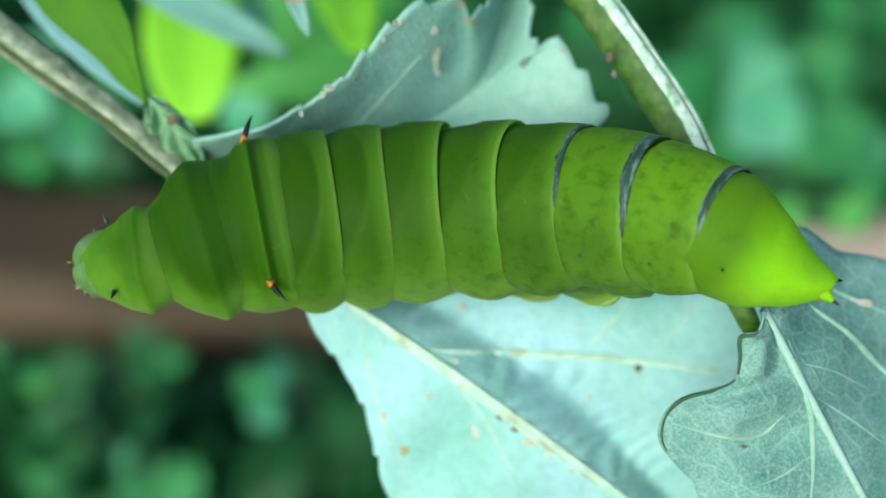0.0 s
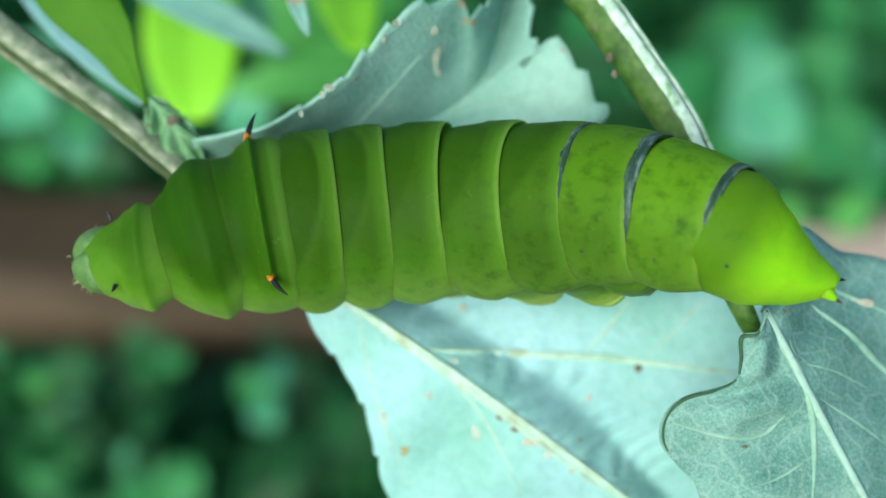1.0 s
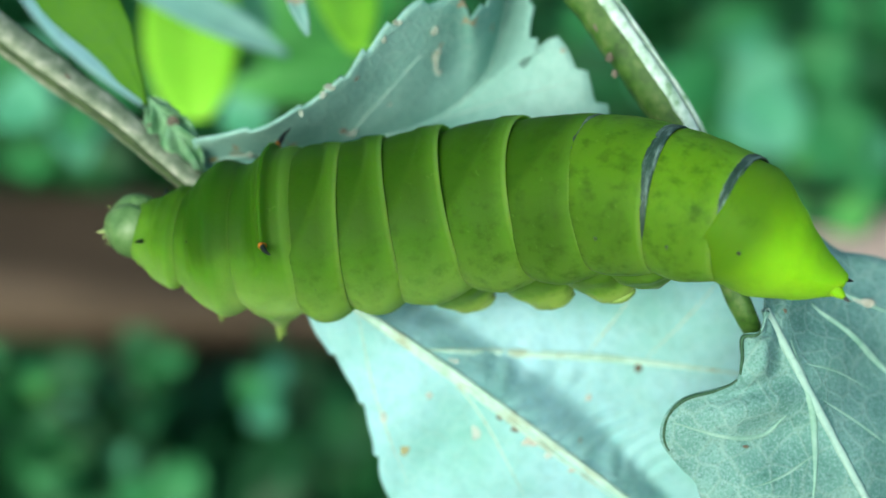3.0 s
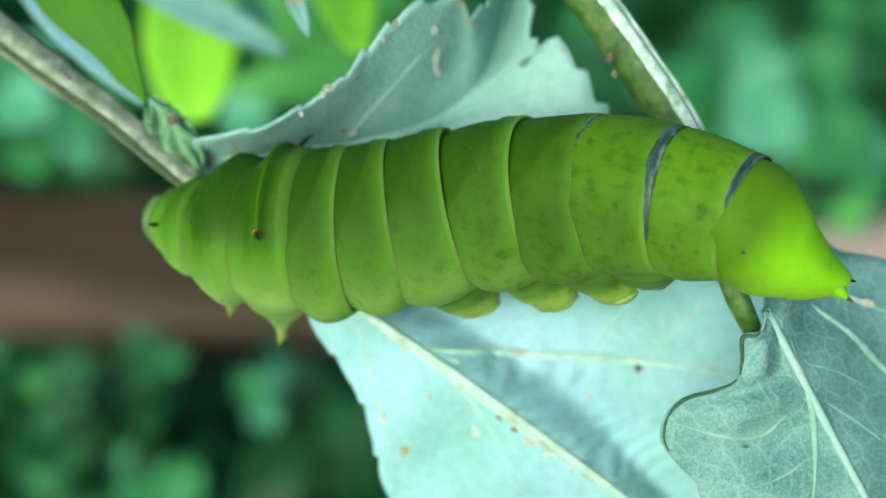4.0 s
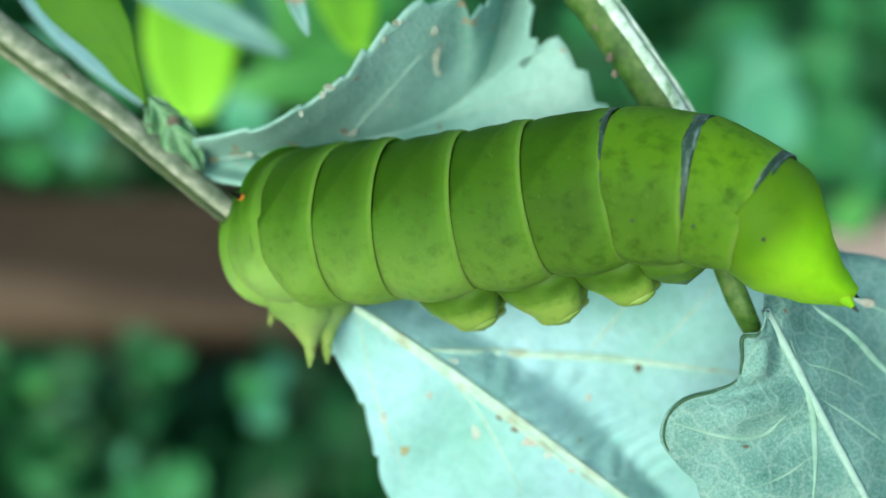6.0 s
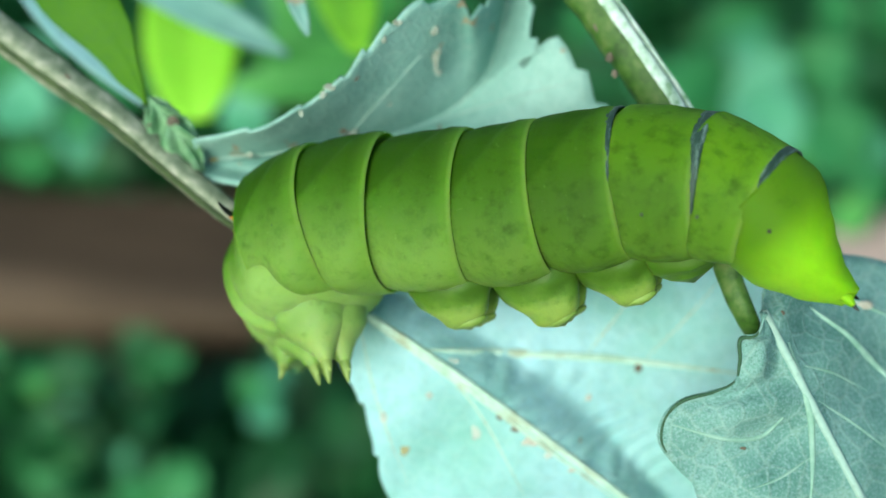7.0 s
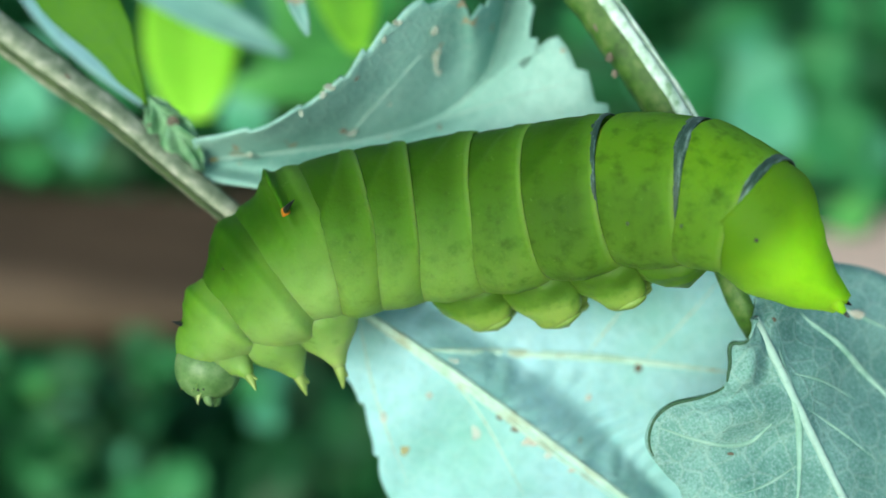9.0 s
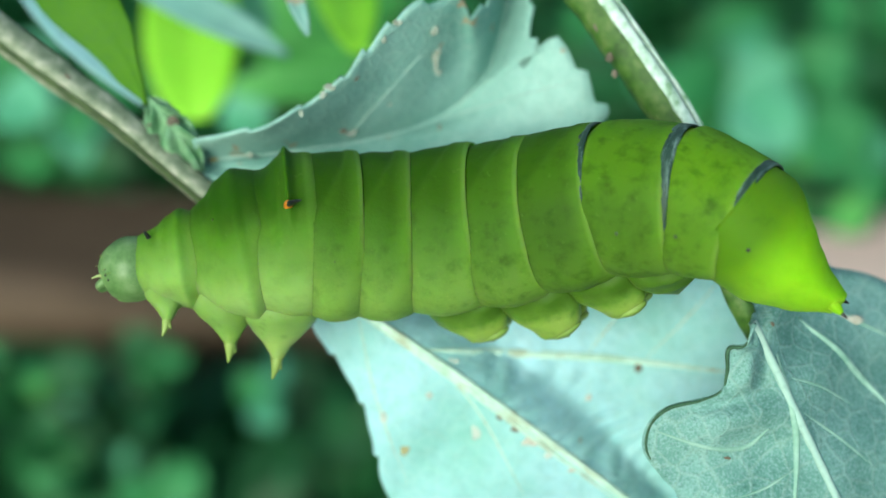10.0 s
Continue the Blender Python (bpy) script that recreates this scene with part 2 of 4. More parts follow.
M_GRIT = simple("pale_grit", [(0.34, 0.33, 0.27), (0.55, 0.55, 0.48)], 1800, 0.7, relief=0.1 * MM)


def wood(name, bark, lit_end, where):
    """A pole with streaked dark bark; light on its far end and lower flank is put into the colour."""
    m, t, b = material(name, 0.75, 0.3)
    v = coords(t, (0.10, 1, 1))
    streaks = grain(t, v, 45, 6, 0.65)
    x = t.nodes.new("ShaderNodeSeparateXYZ")
    t.links.new(coords(t), x.inputs[0])
    # paler beyond a place along the pole, standing in for sun on that end
    at = sums(t, "ADD", x.outputs["X"], sums(t, "MULTIPLY", sums(t, "SUBTRACT", grain(t, coords(t), 30, 3), 0.5), 0.04))
    # lower flank paler: light from that side put into the bark's colour
    lit_flank = level(t, sums(t, "ADD", sums(t, "MULTIPLY", x.outputs["Y"], -1.0), sums(t, "MULTIPLY", sums(t, "SUBTRACT", streaks, 0.5), 0.03)), 0.018, 0.042)
    bark = ramp(t, streaks, [(0.30, bark[0]), (0.46, bark[1]), (0.66, bark[2])])
    bark = mixed(t, lit_flank, bark, mixed(t, 0.6, bark, (0.44, 0.30, 0.19)))
    c = mixed(t, level(t, at, where, where + 0.02), bark, ramp(t, streaks, [(0.35, lit_end[0]), (0.65, lit_end[1])]))
    t.links.new(c, b.inputs["Base Color"])
    bumped(t, b, streaks, 0.6, 1.2 * MM)
    return m


M_WOOD = wood("weathered_wood", [(0.025, 0.017, 0.011), (0.067, 0.046, 0.030), (0.150, 0.104, 0.072)], [(0.72, 0.53, 0.45), (0.85, 0.68, 0.60)], 0.035)
M_SOIL = simple("soil", [(0.012, 0.018, 0.010), (0.03, 0.035, 0.02), (0.05, 0.05, 0.03)], 25, 0.9, relief=6 * MM)


# ---- building helpers ----
def spot(u, v, d=0.0):
    """A place on the stage: u to the right and v down in the plane of the caterpillar, d in mm behind it."""
    f = (1 + d * MM / REACH) / SCALE
    return Vector(((u - 784) * f, d * MM, (441 - v) * f))


def part(name, bm, material, parent, label="", at=None):
    for f in bm.faces:
        f.smooth = True
    mesh = bpy.data.meshes.new(name)
    bm.to_mesh(mesh)
    bm.free()
    mesh.materials.append(material)
    ob = new(name, mesh)
    ob.parent = parent
    if at is not None:
        ob.matrix_basis = at
    return tagged(ob, label)


def grid(bm, rows, closed):
    """Skins a list of equal rings or lines of points with quads."""
    vs = [[bm.verts.new(p) for p in row] for row in rows]
    for a, b in zip(vs, vs[1:]):
        n = len(a)
        for i in range(n if closed else n - 1):
            j = (i + 1) % n
            bm.faces.new((a[i], a[j], b[j], b[i]))
    return vs


def curve_points(points, count):
    """Catmull-Rom through the points."""
    p = [Vector(q) for q in points]
    p = [2 * p[0] - p[1]] + p + [2 * p[-1] - p[-2]]
    out = []
    for k in range(count):
        s = k / (count - 1) * (len(p) - 3)
        i = min(int(s), len(p) - 4)
        f = s - i
        a, b, c, d = p[i:i + 4]
        out.append(0.5 * (2 * b + (c - a) * f + (2 * a - 5 * b + 4 * c - d) * f * f + (3 * b - a - 3 * c + d) * f ** 3))
    return out


def tube(bm, points, radii, sides=10, count=24, rough=0.0, ridges=0, flat=1.0):
    """A tapered rod along a smooth line; ridges and roughness on its surface; rounded ends."""
    line = curve_points(points, count)
    widths = [w.x for w in curve_points([(r, 0, 0) for r in radii], count)]
    up = Vector((0, -1, 0.01))
    rows = []
    for k, (p, w) in enumerate(zip(line, widths)):
        d = (line[min(k + 1, count - 1)] - line[max(k - 1, 0)]).normalized()
        side = d.cross(up).normalized()
        top = side.cross(d)
        row = []
        for i in range(sides):
            a = 2 * math.pi * i / sides
            r = w * (1 + (0.10 * math.cos(ridges * a) if ridges else 0))
            q = p + side * (r * math.cos(a)) + top * (r * flat * math.sin(a))
            if rough:
                q += (q - p).normalized() * (rough * w * noise.noise(q * 900))
            row.append(q)
        rows.append(row)
    vs = grid(bm, rows, True)
    for row, p in ((vs[0], line[0] - (line[1] - line[0]).normalized() * widths[0] * 0.5), (vs[-1], line[-1] + (line[-1] - line[-2]).normalized() * widths[-1] * 0.5)):
        tip = bm.verts.new(p)
        for i in range(sides):
            bm.faces.new((row[i], row[(i + 1) % sides], tip))
    return bm


def ball(bm, centre, size, m=None, segs=12):
    made = bmesh.ops.create_uvsphere(bm, u_segments=segs, v_segments=max(6, segs // 2 + 1), radius=1)["verts"]
    mat = Matrix.Translation(centre) @ (m or Matrix()) @ Matrix.Diagonal((*size, 1))
    bmesh.ops.transform(bm, matrix=mat, verts=made)
    return made


from mathutils.bvhtree import BVHTree


def blade(rib, left, right, teeth=0, depth=0.0, along=60, across=12, quilt=0.25, seed=1, thick=0.16, rise=(0.0, 0.0), waves=7, fold=0.3, margin=None, cross=0.0):
    """A leaf's blade between two margins, with the rib in the middle: quilted between its side veins, toothed, with real thickness."""
    mid, a, b = (curve_points(q, along) for q in (rib, left, right))
    rnd = random.Random(seed)
    wob = [rnd.uniform(0.6, 1.3) for _ in range(teeth + 2)]
    rows = []
    for k in range(along):
        s = k / (along - 1)
        row = []
        for i in range(-across, across + 1):
            t = abs(i) / across
            m = (a if i < 0 else b)[k]
            q = mid[k].lerp(m, t)
            if teeth and t > 0.6:
                ph = s * teeth
                saw = (ph - int(ph)) * wob[int(ph)]
                q += (m - mid[k]).normalized() * depth * MM * (saw - 0.5) * ((t - 0.6) / 0.4)
            if t > 0.5:
                q += (m - mid[k]).normalized() * (0.35 * MM * noise.noise(m * 420 + Vector((seed, 0, 0))) * (t - 0.5) * 2)
            hill = math.sin(waves * math.pi * (s - 0.25 * t)) * math.sin(math.pi * t) + 0.6 * noise.noise(q * 160) + 0.22 * noise.noise(q * 520)
            if cross and i > 0:
                hill += cross * math.sin(58 * math.pi * (s + 0.12 * t) + 9 * noise.noise(q * 260)) * (0.6 + noise.noise(q * 420)) * math.exp(-((t - 0.14) / 0.14) ** 2)
            up = rise[0 if i < 0 else 1] * min(1.0, t / fold) ** 1.3
            q = q + Vector((0, -(quilt * hill + up) * MM, 0))
            row.append(q)
        rows.append(row)
        if margin is not None:
            margin.append(row[0].lerp(row[1], 0.35))
    bm = bmesh.new()
    grid(bm, rows, False)
    bmesh.ops.recalc_face_normals(bm, faces=bm.faces[:])
    bmesh.ops.solidify(bm, geom=bm.faces[:], thickness=thick * MM)
    return bm


# ---- ground ----
def build_ground():
    bm = bmesh.new()
    n = 80
    rows = []
    for j in range(n + 1):
        row = []
        for i in range(n + 1):
            x, y = (0.05 * math.sinh(9.8 * (2 * k / n - 1)) for k in (i, j))
            row.append((x, y + 0.25, 0.006 * noise.noise((x * 14, y * 14, 0))))
        rows.append(row)
    grid(bm, rows, False)
    ob = part("ground", bm, M_SOIL, None, "dark damp garden soil under low weeds")
    tagged(ob, category="ground", kind="structure")


build_ground()


def stage_thing(name, base, label, category, group="", kind=""):
    ob = new(name)
    ob.matrix_basis = STAGE @ Matrix.Translation(base)
    ob.empty_display_size = 0.005
    return tagged(ob, label, category, group, kind)


# ---- board on the ground ----
def on_ground(u, v, z=0.0):
    """Where the line of sight through a place on the stage meets the height z."""
    eye = STAGE @ Vector((0, -REACH, 0))
    way = STAGE @ spot(u, v) - eye
    return eye + way * ((z - eye.z) / way.z)


POLE = (on_ground(784, 490, 0.012), on_ground(1568, 512, 0.012) - on_ground(0, 468, 0.012))
POLE_HALF = (on_ground(784, 374, 0.012) - on_ground(784, 606, 0.012)).length / 2


def build_board():
    ob = new("wooden_pole")
    p, way = POLE
    ob.matrix_basis = Matrix.Translation((p.x, p.y, 0.012)) @ Matrix.Rotation(math.atan2(way.y, way.x), 4, "Z")
    tagged(ob, "weathered brown wooden pole lying on the ground", "pole")
    bm = bmesh.new()
    rows = []
    half_w, th = POLE_HALF, 0.013
    for k in range(41):
        x = -0.7 + 1.4 * k / 40
        row = []
        for i in range(32):
            a = 2 * math.pi * (i + 0.5) / 32
            c, s = math.cos(a), math.sin(a)
            y = half_w * math.copysign(abs(c) ** 0.75, c)
            z = th * math.copysign(abs(s) ** 0.75, s)
            q = Vector((x, y, z))
            q.z += 0.0015 * noise.noise((x * 6, y * 60, z * 20))
            row.append(q)
        rows.append(row)
    vs = grid(bm, rows, True)
    bm.faces.new(vs[0])
    bm.faces.new(vs[-1])
    part("shaft", bm, M_WOOD, ob)


build_board()


# ---- the shrub: two stems, leaves with veins ----
def stem_of(plant, name, points, radii, mat, base, label="", **kw):
    bm = tube(bmesh.new(), [p - base for p in points], [r * MM for r in radii], **kw)
    return part(name, bm, mat, plant, label)


def leaf_of(plant, base, name, rib, left, right, mat, label, veins=(), rib_mm=(0.5, 0.3), teeth=0, depth=0.0, vein_mat=None, specks=(), rim=(), rib_mat=None, **kw):
    """A leaf with its own origin at the foot of its rib."""
    foot = spot(*rib[0])
    r, a, b = ([spot(*q) - foot for q in line] for line in (rib, left, right))
    margin = []
    bm = blade(r, a, b, teeth, depth, margin=margin, **kw)
    tree = BVHTree.FromBMesh(bm)
    leaf = part(name, bm, mat, plant, label, Matrix.Translation(foot - base))

    def lay(q, over):
        hit = tree.ray_cast(q + Vector((0, -0.03, 0)), Vector((0, 1, 0)))[0]
        return (hit or q) - Vector((0, over * MM, 0))

    def rod(line, w, steps):
        pts = [lay(p, w * 0.05) for p in curve_points(line, steps)]
        return tube(bmesh.new(), pts, [0.2 * w * MM, 0.9 * w * MM, w * MM, w * 0.75 * MM, w * 0.25 * MM], sides=9, count=steps * 2, rough=0.18, flat=0.7)

    if rib_mm:
        pts = [lay(p, rib_mm[0] * 0.1) for p in curve_points(r, 22)]
        bm = tube(bmesh.new(), pts, [rib_mm[0] * MM, (rib_mm[0] + rib_mm[1]) / 2 * MM, rib_mm[1] * MM], sides=12, count=60, rough=0.15, flat=0.75)
        part("midrib", bm, rib_mat or vein_mat or M_VEIN, leaf)
    for a, b, w, tone in rim:
        part("rim", tube(bmesh.new(), margin[a:b], [0.6 * w * MM, w * MM, w * MM, 0.6 * w * MM], sides=8, count=3 * (b - a), rough=0.35), tone, leaf, "dark curled margin")
    for line, w in veins:
        part("vein", rod([spot(*q) - foot for q in line], w, 14), vein_mat or M_VEIN, leaf)
    for u, v, du, dv, tone in specks:
        c = lay(spot(u, v, rib[0][2]) - foot, 0.02)
        bm = bmesh.new()
        ball(bm, c, (du / SCALE, 0.035 * MM, dv / SCALE), segs=14)
        for q in bm.verts:
            q.co += (q.co - c) * (1.1 * noise.noise(q.co * 2300))
        part("scar", bm, tone, leaf)
    return leaf


def build_shrub():
    base = STAGE.inverted() @ Vector((-0.10, 0.02, 0.0))
    plant = stage_thing("shrub", base, "shrub with downy stems and large pale toothed leaves", "shrub")
    foot = base + Vector((0, 0, 0))
    # stem that comes up at the side and runs on as the big leaf's rib
    run = [spot(-300, -175, 12), spot(0, 58, 10), spot(200, 205, 9.5), spot(300, 290, 9.2), spot(400, 372, 8.8), spot(560, 493, 8.9)]
    a = stem_of(plant, "stem", [foot, spot(-2300, 1900, 90), spot(-900, -350, 30)] + run,
                [2.4, 2.0, 1.4, 1.2, 1.02, 0.84, 0.76, 0.70, 0.5], M_STEM, base, "grey-green woody stem", sides=18, count=110, rough=0.10, ridges=4)
    low = Vector((-0.30, -0.66, -0.40)) * MM
    stem_of(a, "ridge", [p + low for p in run], [0.27, 0.27, 0.24, 0.2, 0.16, 0.1], M_OLD, base, "dark green ridge", count=50, rough=0.12)
    run = [spot(700, -470, 12), spot(890, -200, 9.5), spot(1046, 0, 8), spot(1126, 112, 7.5), spot(1204, 232, 7), spot(1264, 370, 5), spot(1292, 490, 3.6), spot(1322, 560, 3.4), spot(1350, 620, 5.5)]
    b = stem_of(plant, "stem", [foot, spot(2900, 2500, 160), spot(2700, -1600, 120), spot(900, -1900, 50)] + run,
                [2.4, 2.2, 2.0, 1.8, 1.4, 1.25, 1.2, 1.2, 1.16, 0.95, 0.72, 0.62, 0.45], M_GREEN, base, "green stem with a white downy stripe", sides=18, count=140, rough=0.10, ridges=3)
    off = Vector((0.36, -1.00, 0.25)) * MM
    stem_of(b, "stripe", [p + off for p in run[:6]], [0.5, 0.48, 0.46, 0.45, 0.42, 0.25], M_DOWN, base, "white downy stripe", count=60, rough=0.16, flat=0.7)
    off = Vector((0.92, -0.50, 0.66)) * MM
    stem_of(b, "stripe", [p + off for p in run[:6]], [0.16, 0.15, 0.15, 0.15, 0.14, 0.1], M_DOWN, base, "white downy stripe", count=60, rough=0.16)
    for u, v, w, h, d in ((1181, 166, 6, 9, 6.15), (1058, 48, 8, 10, 7.1), (1078, 102, 7, 10, 7.0), (1088, 130, 5, 8, 6.9), (118, 138, 9, 7, 8.8)):
        bm = bmesh.new()
        c = spot(u, v, d) - base
        ball(bm, c, (w / SCALE, 0.06 * MM, h / SCALE), segs=12)
        for q in bm.verts:
            q.co += (q.co - c) * (0.5 * noise.noise(q.co * 2600))
        part("scar", bm, M_SCAB, b if u > 500 else a)
    leaf_of(plant, base, "leaf",
            [(470, 425, 9.6), (620, 538, 9.5), (760, 630, 9.3), (950, 765, 10), (1110, 885, 11), (1300, 1030, 14)],
            [(478, 440, 9.8), (540, 560, 11), (610, 660, 11), (655, 770, 11), (690, 880, 12), (900, 1050, 14)],
            [(510, 400, 9.8), (800, 330, 11), (1170, 360, 11.5), (1425, 545, 10.5), (1450, 780, 10.5), (1420, 1030, 13)],
            M_UNDER, "large pale blue-green leaf seen from its downy underside",
            veins=[([(745, 620, 8.4), (900, 630, 9.0), (1100, 642, 9.6), (1330, 668, 10.4)], 0.26), ([(770, 640, 8.8), (850, 735, 9.4), (930, 882, 10.2)], 0.09), ([(600, 532, 9.4), (760, 642, 9.2), (950, 780, 10), (1100, 892, 11)], 0.17),
                   ([(630, 545, 8.9), (660, 690, 9.8), (720, 860, 10.6)], 0.07), ([(1150, 645, 9.8), (1230, 560, 10.4), (1300, 480, 10.8)], 0.08), ([(1040, 640, 9.8), (1100, 560, 10.4), (1150, 490, 10.8)], 0.08)],
            specks=[(1140, 657, 9, 7, M_SCAB), (1048, 714, 9, 8, M_GRIT), (717, 798, 9, 12, M_RUST), (845, 765, 12, 16, M_BLUSH), (938, 780, 16, 14, M_GRIT), (890, 738, 12, 8, M_SCAB), (985, 640, 12, 5, M_BLUSH), (800, 640, 13, 6, M_BLUSH), (818, 672, 10, 7, M_GRIT), (862, 706, 9, 7, M_SCAB), (915, 762, 9, 6, M_SCAB), (972, 806, 13, 8, M_BLUSH), (1015, 836, 9, 7, M_GRIT), (760, 700, 6, 9, M_BLUSH), (822, 550, 7, 10, M_GRIT), (680, 740, 7, 12, M_BLUSH)],
            rim=((33, 133, 0.10, M_GREEN),), rib_mm=(0.30, 0.22), teeth=6, depth=0.35, quilt=0.35, rise=(0.0, -2.5), fold=0.16, seed=3, along=150, across=34, cross=1.2)
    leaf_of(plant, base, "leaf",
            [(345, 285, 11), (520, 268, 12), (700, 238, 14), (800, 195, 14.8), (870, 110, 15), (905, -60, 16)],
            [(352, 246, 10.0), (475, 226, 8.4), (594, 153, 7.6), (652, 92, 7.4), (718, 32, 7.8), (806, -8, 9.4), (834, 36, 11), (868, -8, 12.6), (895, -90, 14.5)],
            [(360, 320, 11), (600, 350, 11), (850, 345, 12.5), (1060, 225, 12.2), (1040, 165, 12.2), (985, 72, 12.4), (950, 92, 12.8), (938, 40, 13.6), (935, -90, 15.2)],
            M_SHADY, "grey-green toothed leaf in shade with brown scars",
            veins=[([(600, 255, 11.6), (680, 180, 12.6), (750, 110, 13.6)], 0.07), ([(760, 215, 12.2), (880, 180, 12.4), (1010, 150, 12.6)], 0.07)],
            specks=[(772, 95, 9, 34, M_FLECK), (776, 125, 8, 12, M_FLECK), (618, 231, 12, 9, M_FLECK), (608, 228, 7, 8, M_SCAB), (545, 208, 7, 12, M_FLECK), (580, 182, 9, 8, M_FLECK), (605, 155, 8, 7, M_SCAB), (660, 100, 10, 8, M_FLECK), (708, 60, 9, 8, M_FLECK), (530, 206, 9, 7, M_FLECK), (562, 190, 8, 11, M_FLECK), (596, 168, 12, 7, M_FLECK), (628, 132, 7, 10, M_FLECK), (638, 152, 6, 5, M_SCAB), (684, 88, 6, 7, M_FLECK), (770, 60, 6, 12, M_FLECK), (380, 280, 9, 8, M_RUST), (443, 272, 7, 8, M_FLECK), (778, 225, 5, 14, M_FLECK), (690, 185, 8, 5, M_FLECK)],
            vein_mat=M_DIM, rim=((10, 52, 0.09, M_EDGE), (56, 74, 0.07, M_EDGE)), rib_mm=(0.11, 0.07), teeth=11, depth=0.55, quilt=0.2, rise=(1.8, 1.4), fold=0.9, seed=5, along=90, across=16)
    near = leaf_of(plant, base, "leaf",
            [(1350, 548, 2.0), (1400, 640, 1.9), (1455, 745, 2.2), (1530, 885, 3.0), (1640, 1080, 5)],
            [(1344, 550, 2.0), (1332, 588, 2.0), (1304, 597, 2.0), (1300, 640, 2.0), (1294, 668, 2.0), (1256, 688, 2.0), (1195, 704, 2.2), (1162, 735, 2.4), (1165, 782, 2.6), (1200, 826, 2.8), (1226, 850, 3.0), (1238, 890, 3.4), (1300, 1080, 5.5)],
            [(1366, 480, 3.4), (1408, 404, 5.0), (1480, 440, 6.8), (1568, 462, 8.6), (1700, 520, 10.5), (1850, 700, 11), (1860, 1000, 12)],
            M_NEAR, "blue-green downy leaf with pale veins",
            veins=[([(1385, 600, 3.9), (1412, 690, 4.0), (1424, 760, 4.2), (1418, 890, 4.6)], 0.22), ([(1372, 728, 4.0), (1335, 762, 4.0), (1270, 764, 4.0), (1175, 738, 4.2)], 0.15),
                   ([(1432, 536, 4.5), (1500, 590, 5.0), (1568, 652, 5.5), (1640, 720, 6)], 0.22), ([(1465, 504, 5.0), (1520, 530, 5.6), (1620, 570, 6.4)], 0.17), ([(1436, 700, 4), (1500, 740, 4.4), (1568, 790, 5)], 0.08), ([(1410, 640, 4), (1470, 655, 4.4), (1540, 690, 5)], 0.08), ([(1420, 800, 4), (1370, 830, 4), (1310, 850, 4.2)], 0.08)],
            specks=[(1560, 541, 16, 9, M_GRIT), (1388, 552, 5, 5, M_SCAB), (1312, 790, 7, 3, M_SCAB)],
            vein_mat=M_SOFT, rib_mat=M_DIM, rim=((6, 28, 0.11, M_EDGE), (30, 62, 0.09, M_EDGE)), rib_mm=(0.27, 0.20), rise=(1.3, -0.5), fold=0.6, quilt=0.5, seed=8, along=90, across=18)
    leaf_of(plant, base, "leaf",
            [(60, -120, 12), (150, 0, 11), (215, 95, 10.5), (258, 186, 10)],
            [(20, -60, 12), (70, 15, 11.5), (170, 105, 11), (254, 184, 10)],
            [(150, -140, 12), (205, -20, 11), (238, 70, 10.5), (262, 184, 10)],
            M_OLIVE, "smooth olive-green leaf hanging from the stem", rib_mm=None, quilt=0.05, waves=2, seed=9)
    leaf_of(plant, base, "leaf",
            [(262, 172, 9.2), (290, 205, 8.8), (320, 245, 8.8), (352, 300, 9)],
            [(258, 200, 9.2), (262, 235, 9.0), (285, 262, 9.0), (345, 300, 9)],
            [(268, 170, 9.2), (320, 195, 9), (348, 235, 9), (360, 300, 9)],
            M_CRUMP, "small crinkled leaf at the stem's node", specks=[(312, 220, 12, 9, M_SCAB), (268, 222, 5, 5, M_SCAB)], rib_mm=None, quilt=0.6, waves=5, seed=12, along=60)
    return plant, near


shrub, near_leaf = build_shrub()


# ---- plants further back ----
def lance(length, width, bend, fold, n=14, m=4, blunt=0.8):
    """A simple leaf along x, rising to z, folded along its rib."""
    rows = []
    for k in range(n + 1):
        s = k / n
        w = width * (math.sin(math.pi * min(1, s * 0.94 + 0.04)) ** blunt)
        row = [(length * s, w * t / m, bend * length * math.sin(math.pi * s * 0.7) + fold * w * abs(t / m)) for t in range(-m, m + 1)]
        rows.append(row)
    return rows


def weed(leaves, label, name="weed", blunt=0.8):
    """leaves: foot, tip on the stage, width in mm, material. Each hangs on its own stalk from one foot on the ground."""
    root = STAGE.inverted() @ on_ground(leaves[0][0][0], leaves[0][0][1])
    plant = stage_thing(name, root, label, "plant", "weeds behind the shrub")
    for a, b, width, mat in leaves:
        p, q = spot(*a), spot(*b)
        way = q - p
        bm = bmesh.new()
        grid(bm, lance(way.length, width * MM, 0.10, 0.25, blunt=blunt), False)
        bmesh.ops.recalc_face_normals(bm, faces=bm.faces[:])
        bmesh.ops.solidify(bm, geom=bm.faces[:], thickness=0.3 * MM)
        x = way.normalized()
        z = Vector((0.1, -1, 0.15))
        z = (z - x * z.dot(x)).normalized()
        m = Matrix((x, z.cross(x), z)).transposed().to_4x4()
        part("leaf", bm, mat, plant, "", Matrix.Translation(p - root) @ m)
        mid = (p + root) / 2
        part("stalk", tube(bmesh.new(), [Vector((0, 0, 0)), mid - root, p - root], [1.0 * MM, 0.8 * MM, 0.6 * MM], sides=8, count=16), M_GREEN, plant)
    return plant


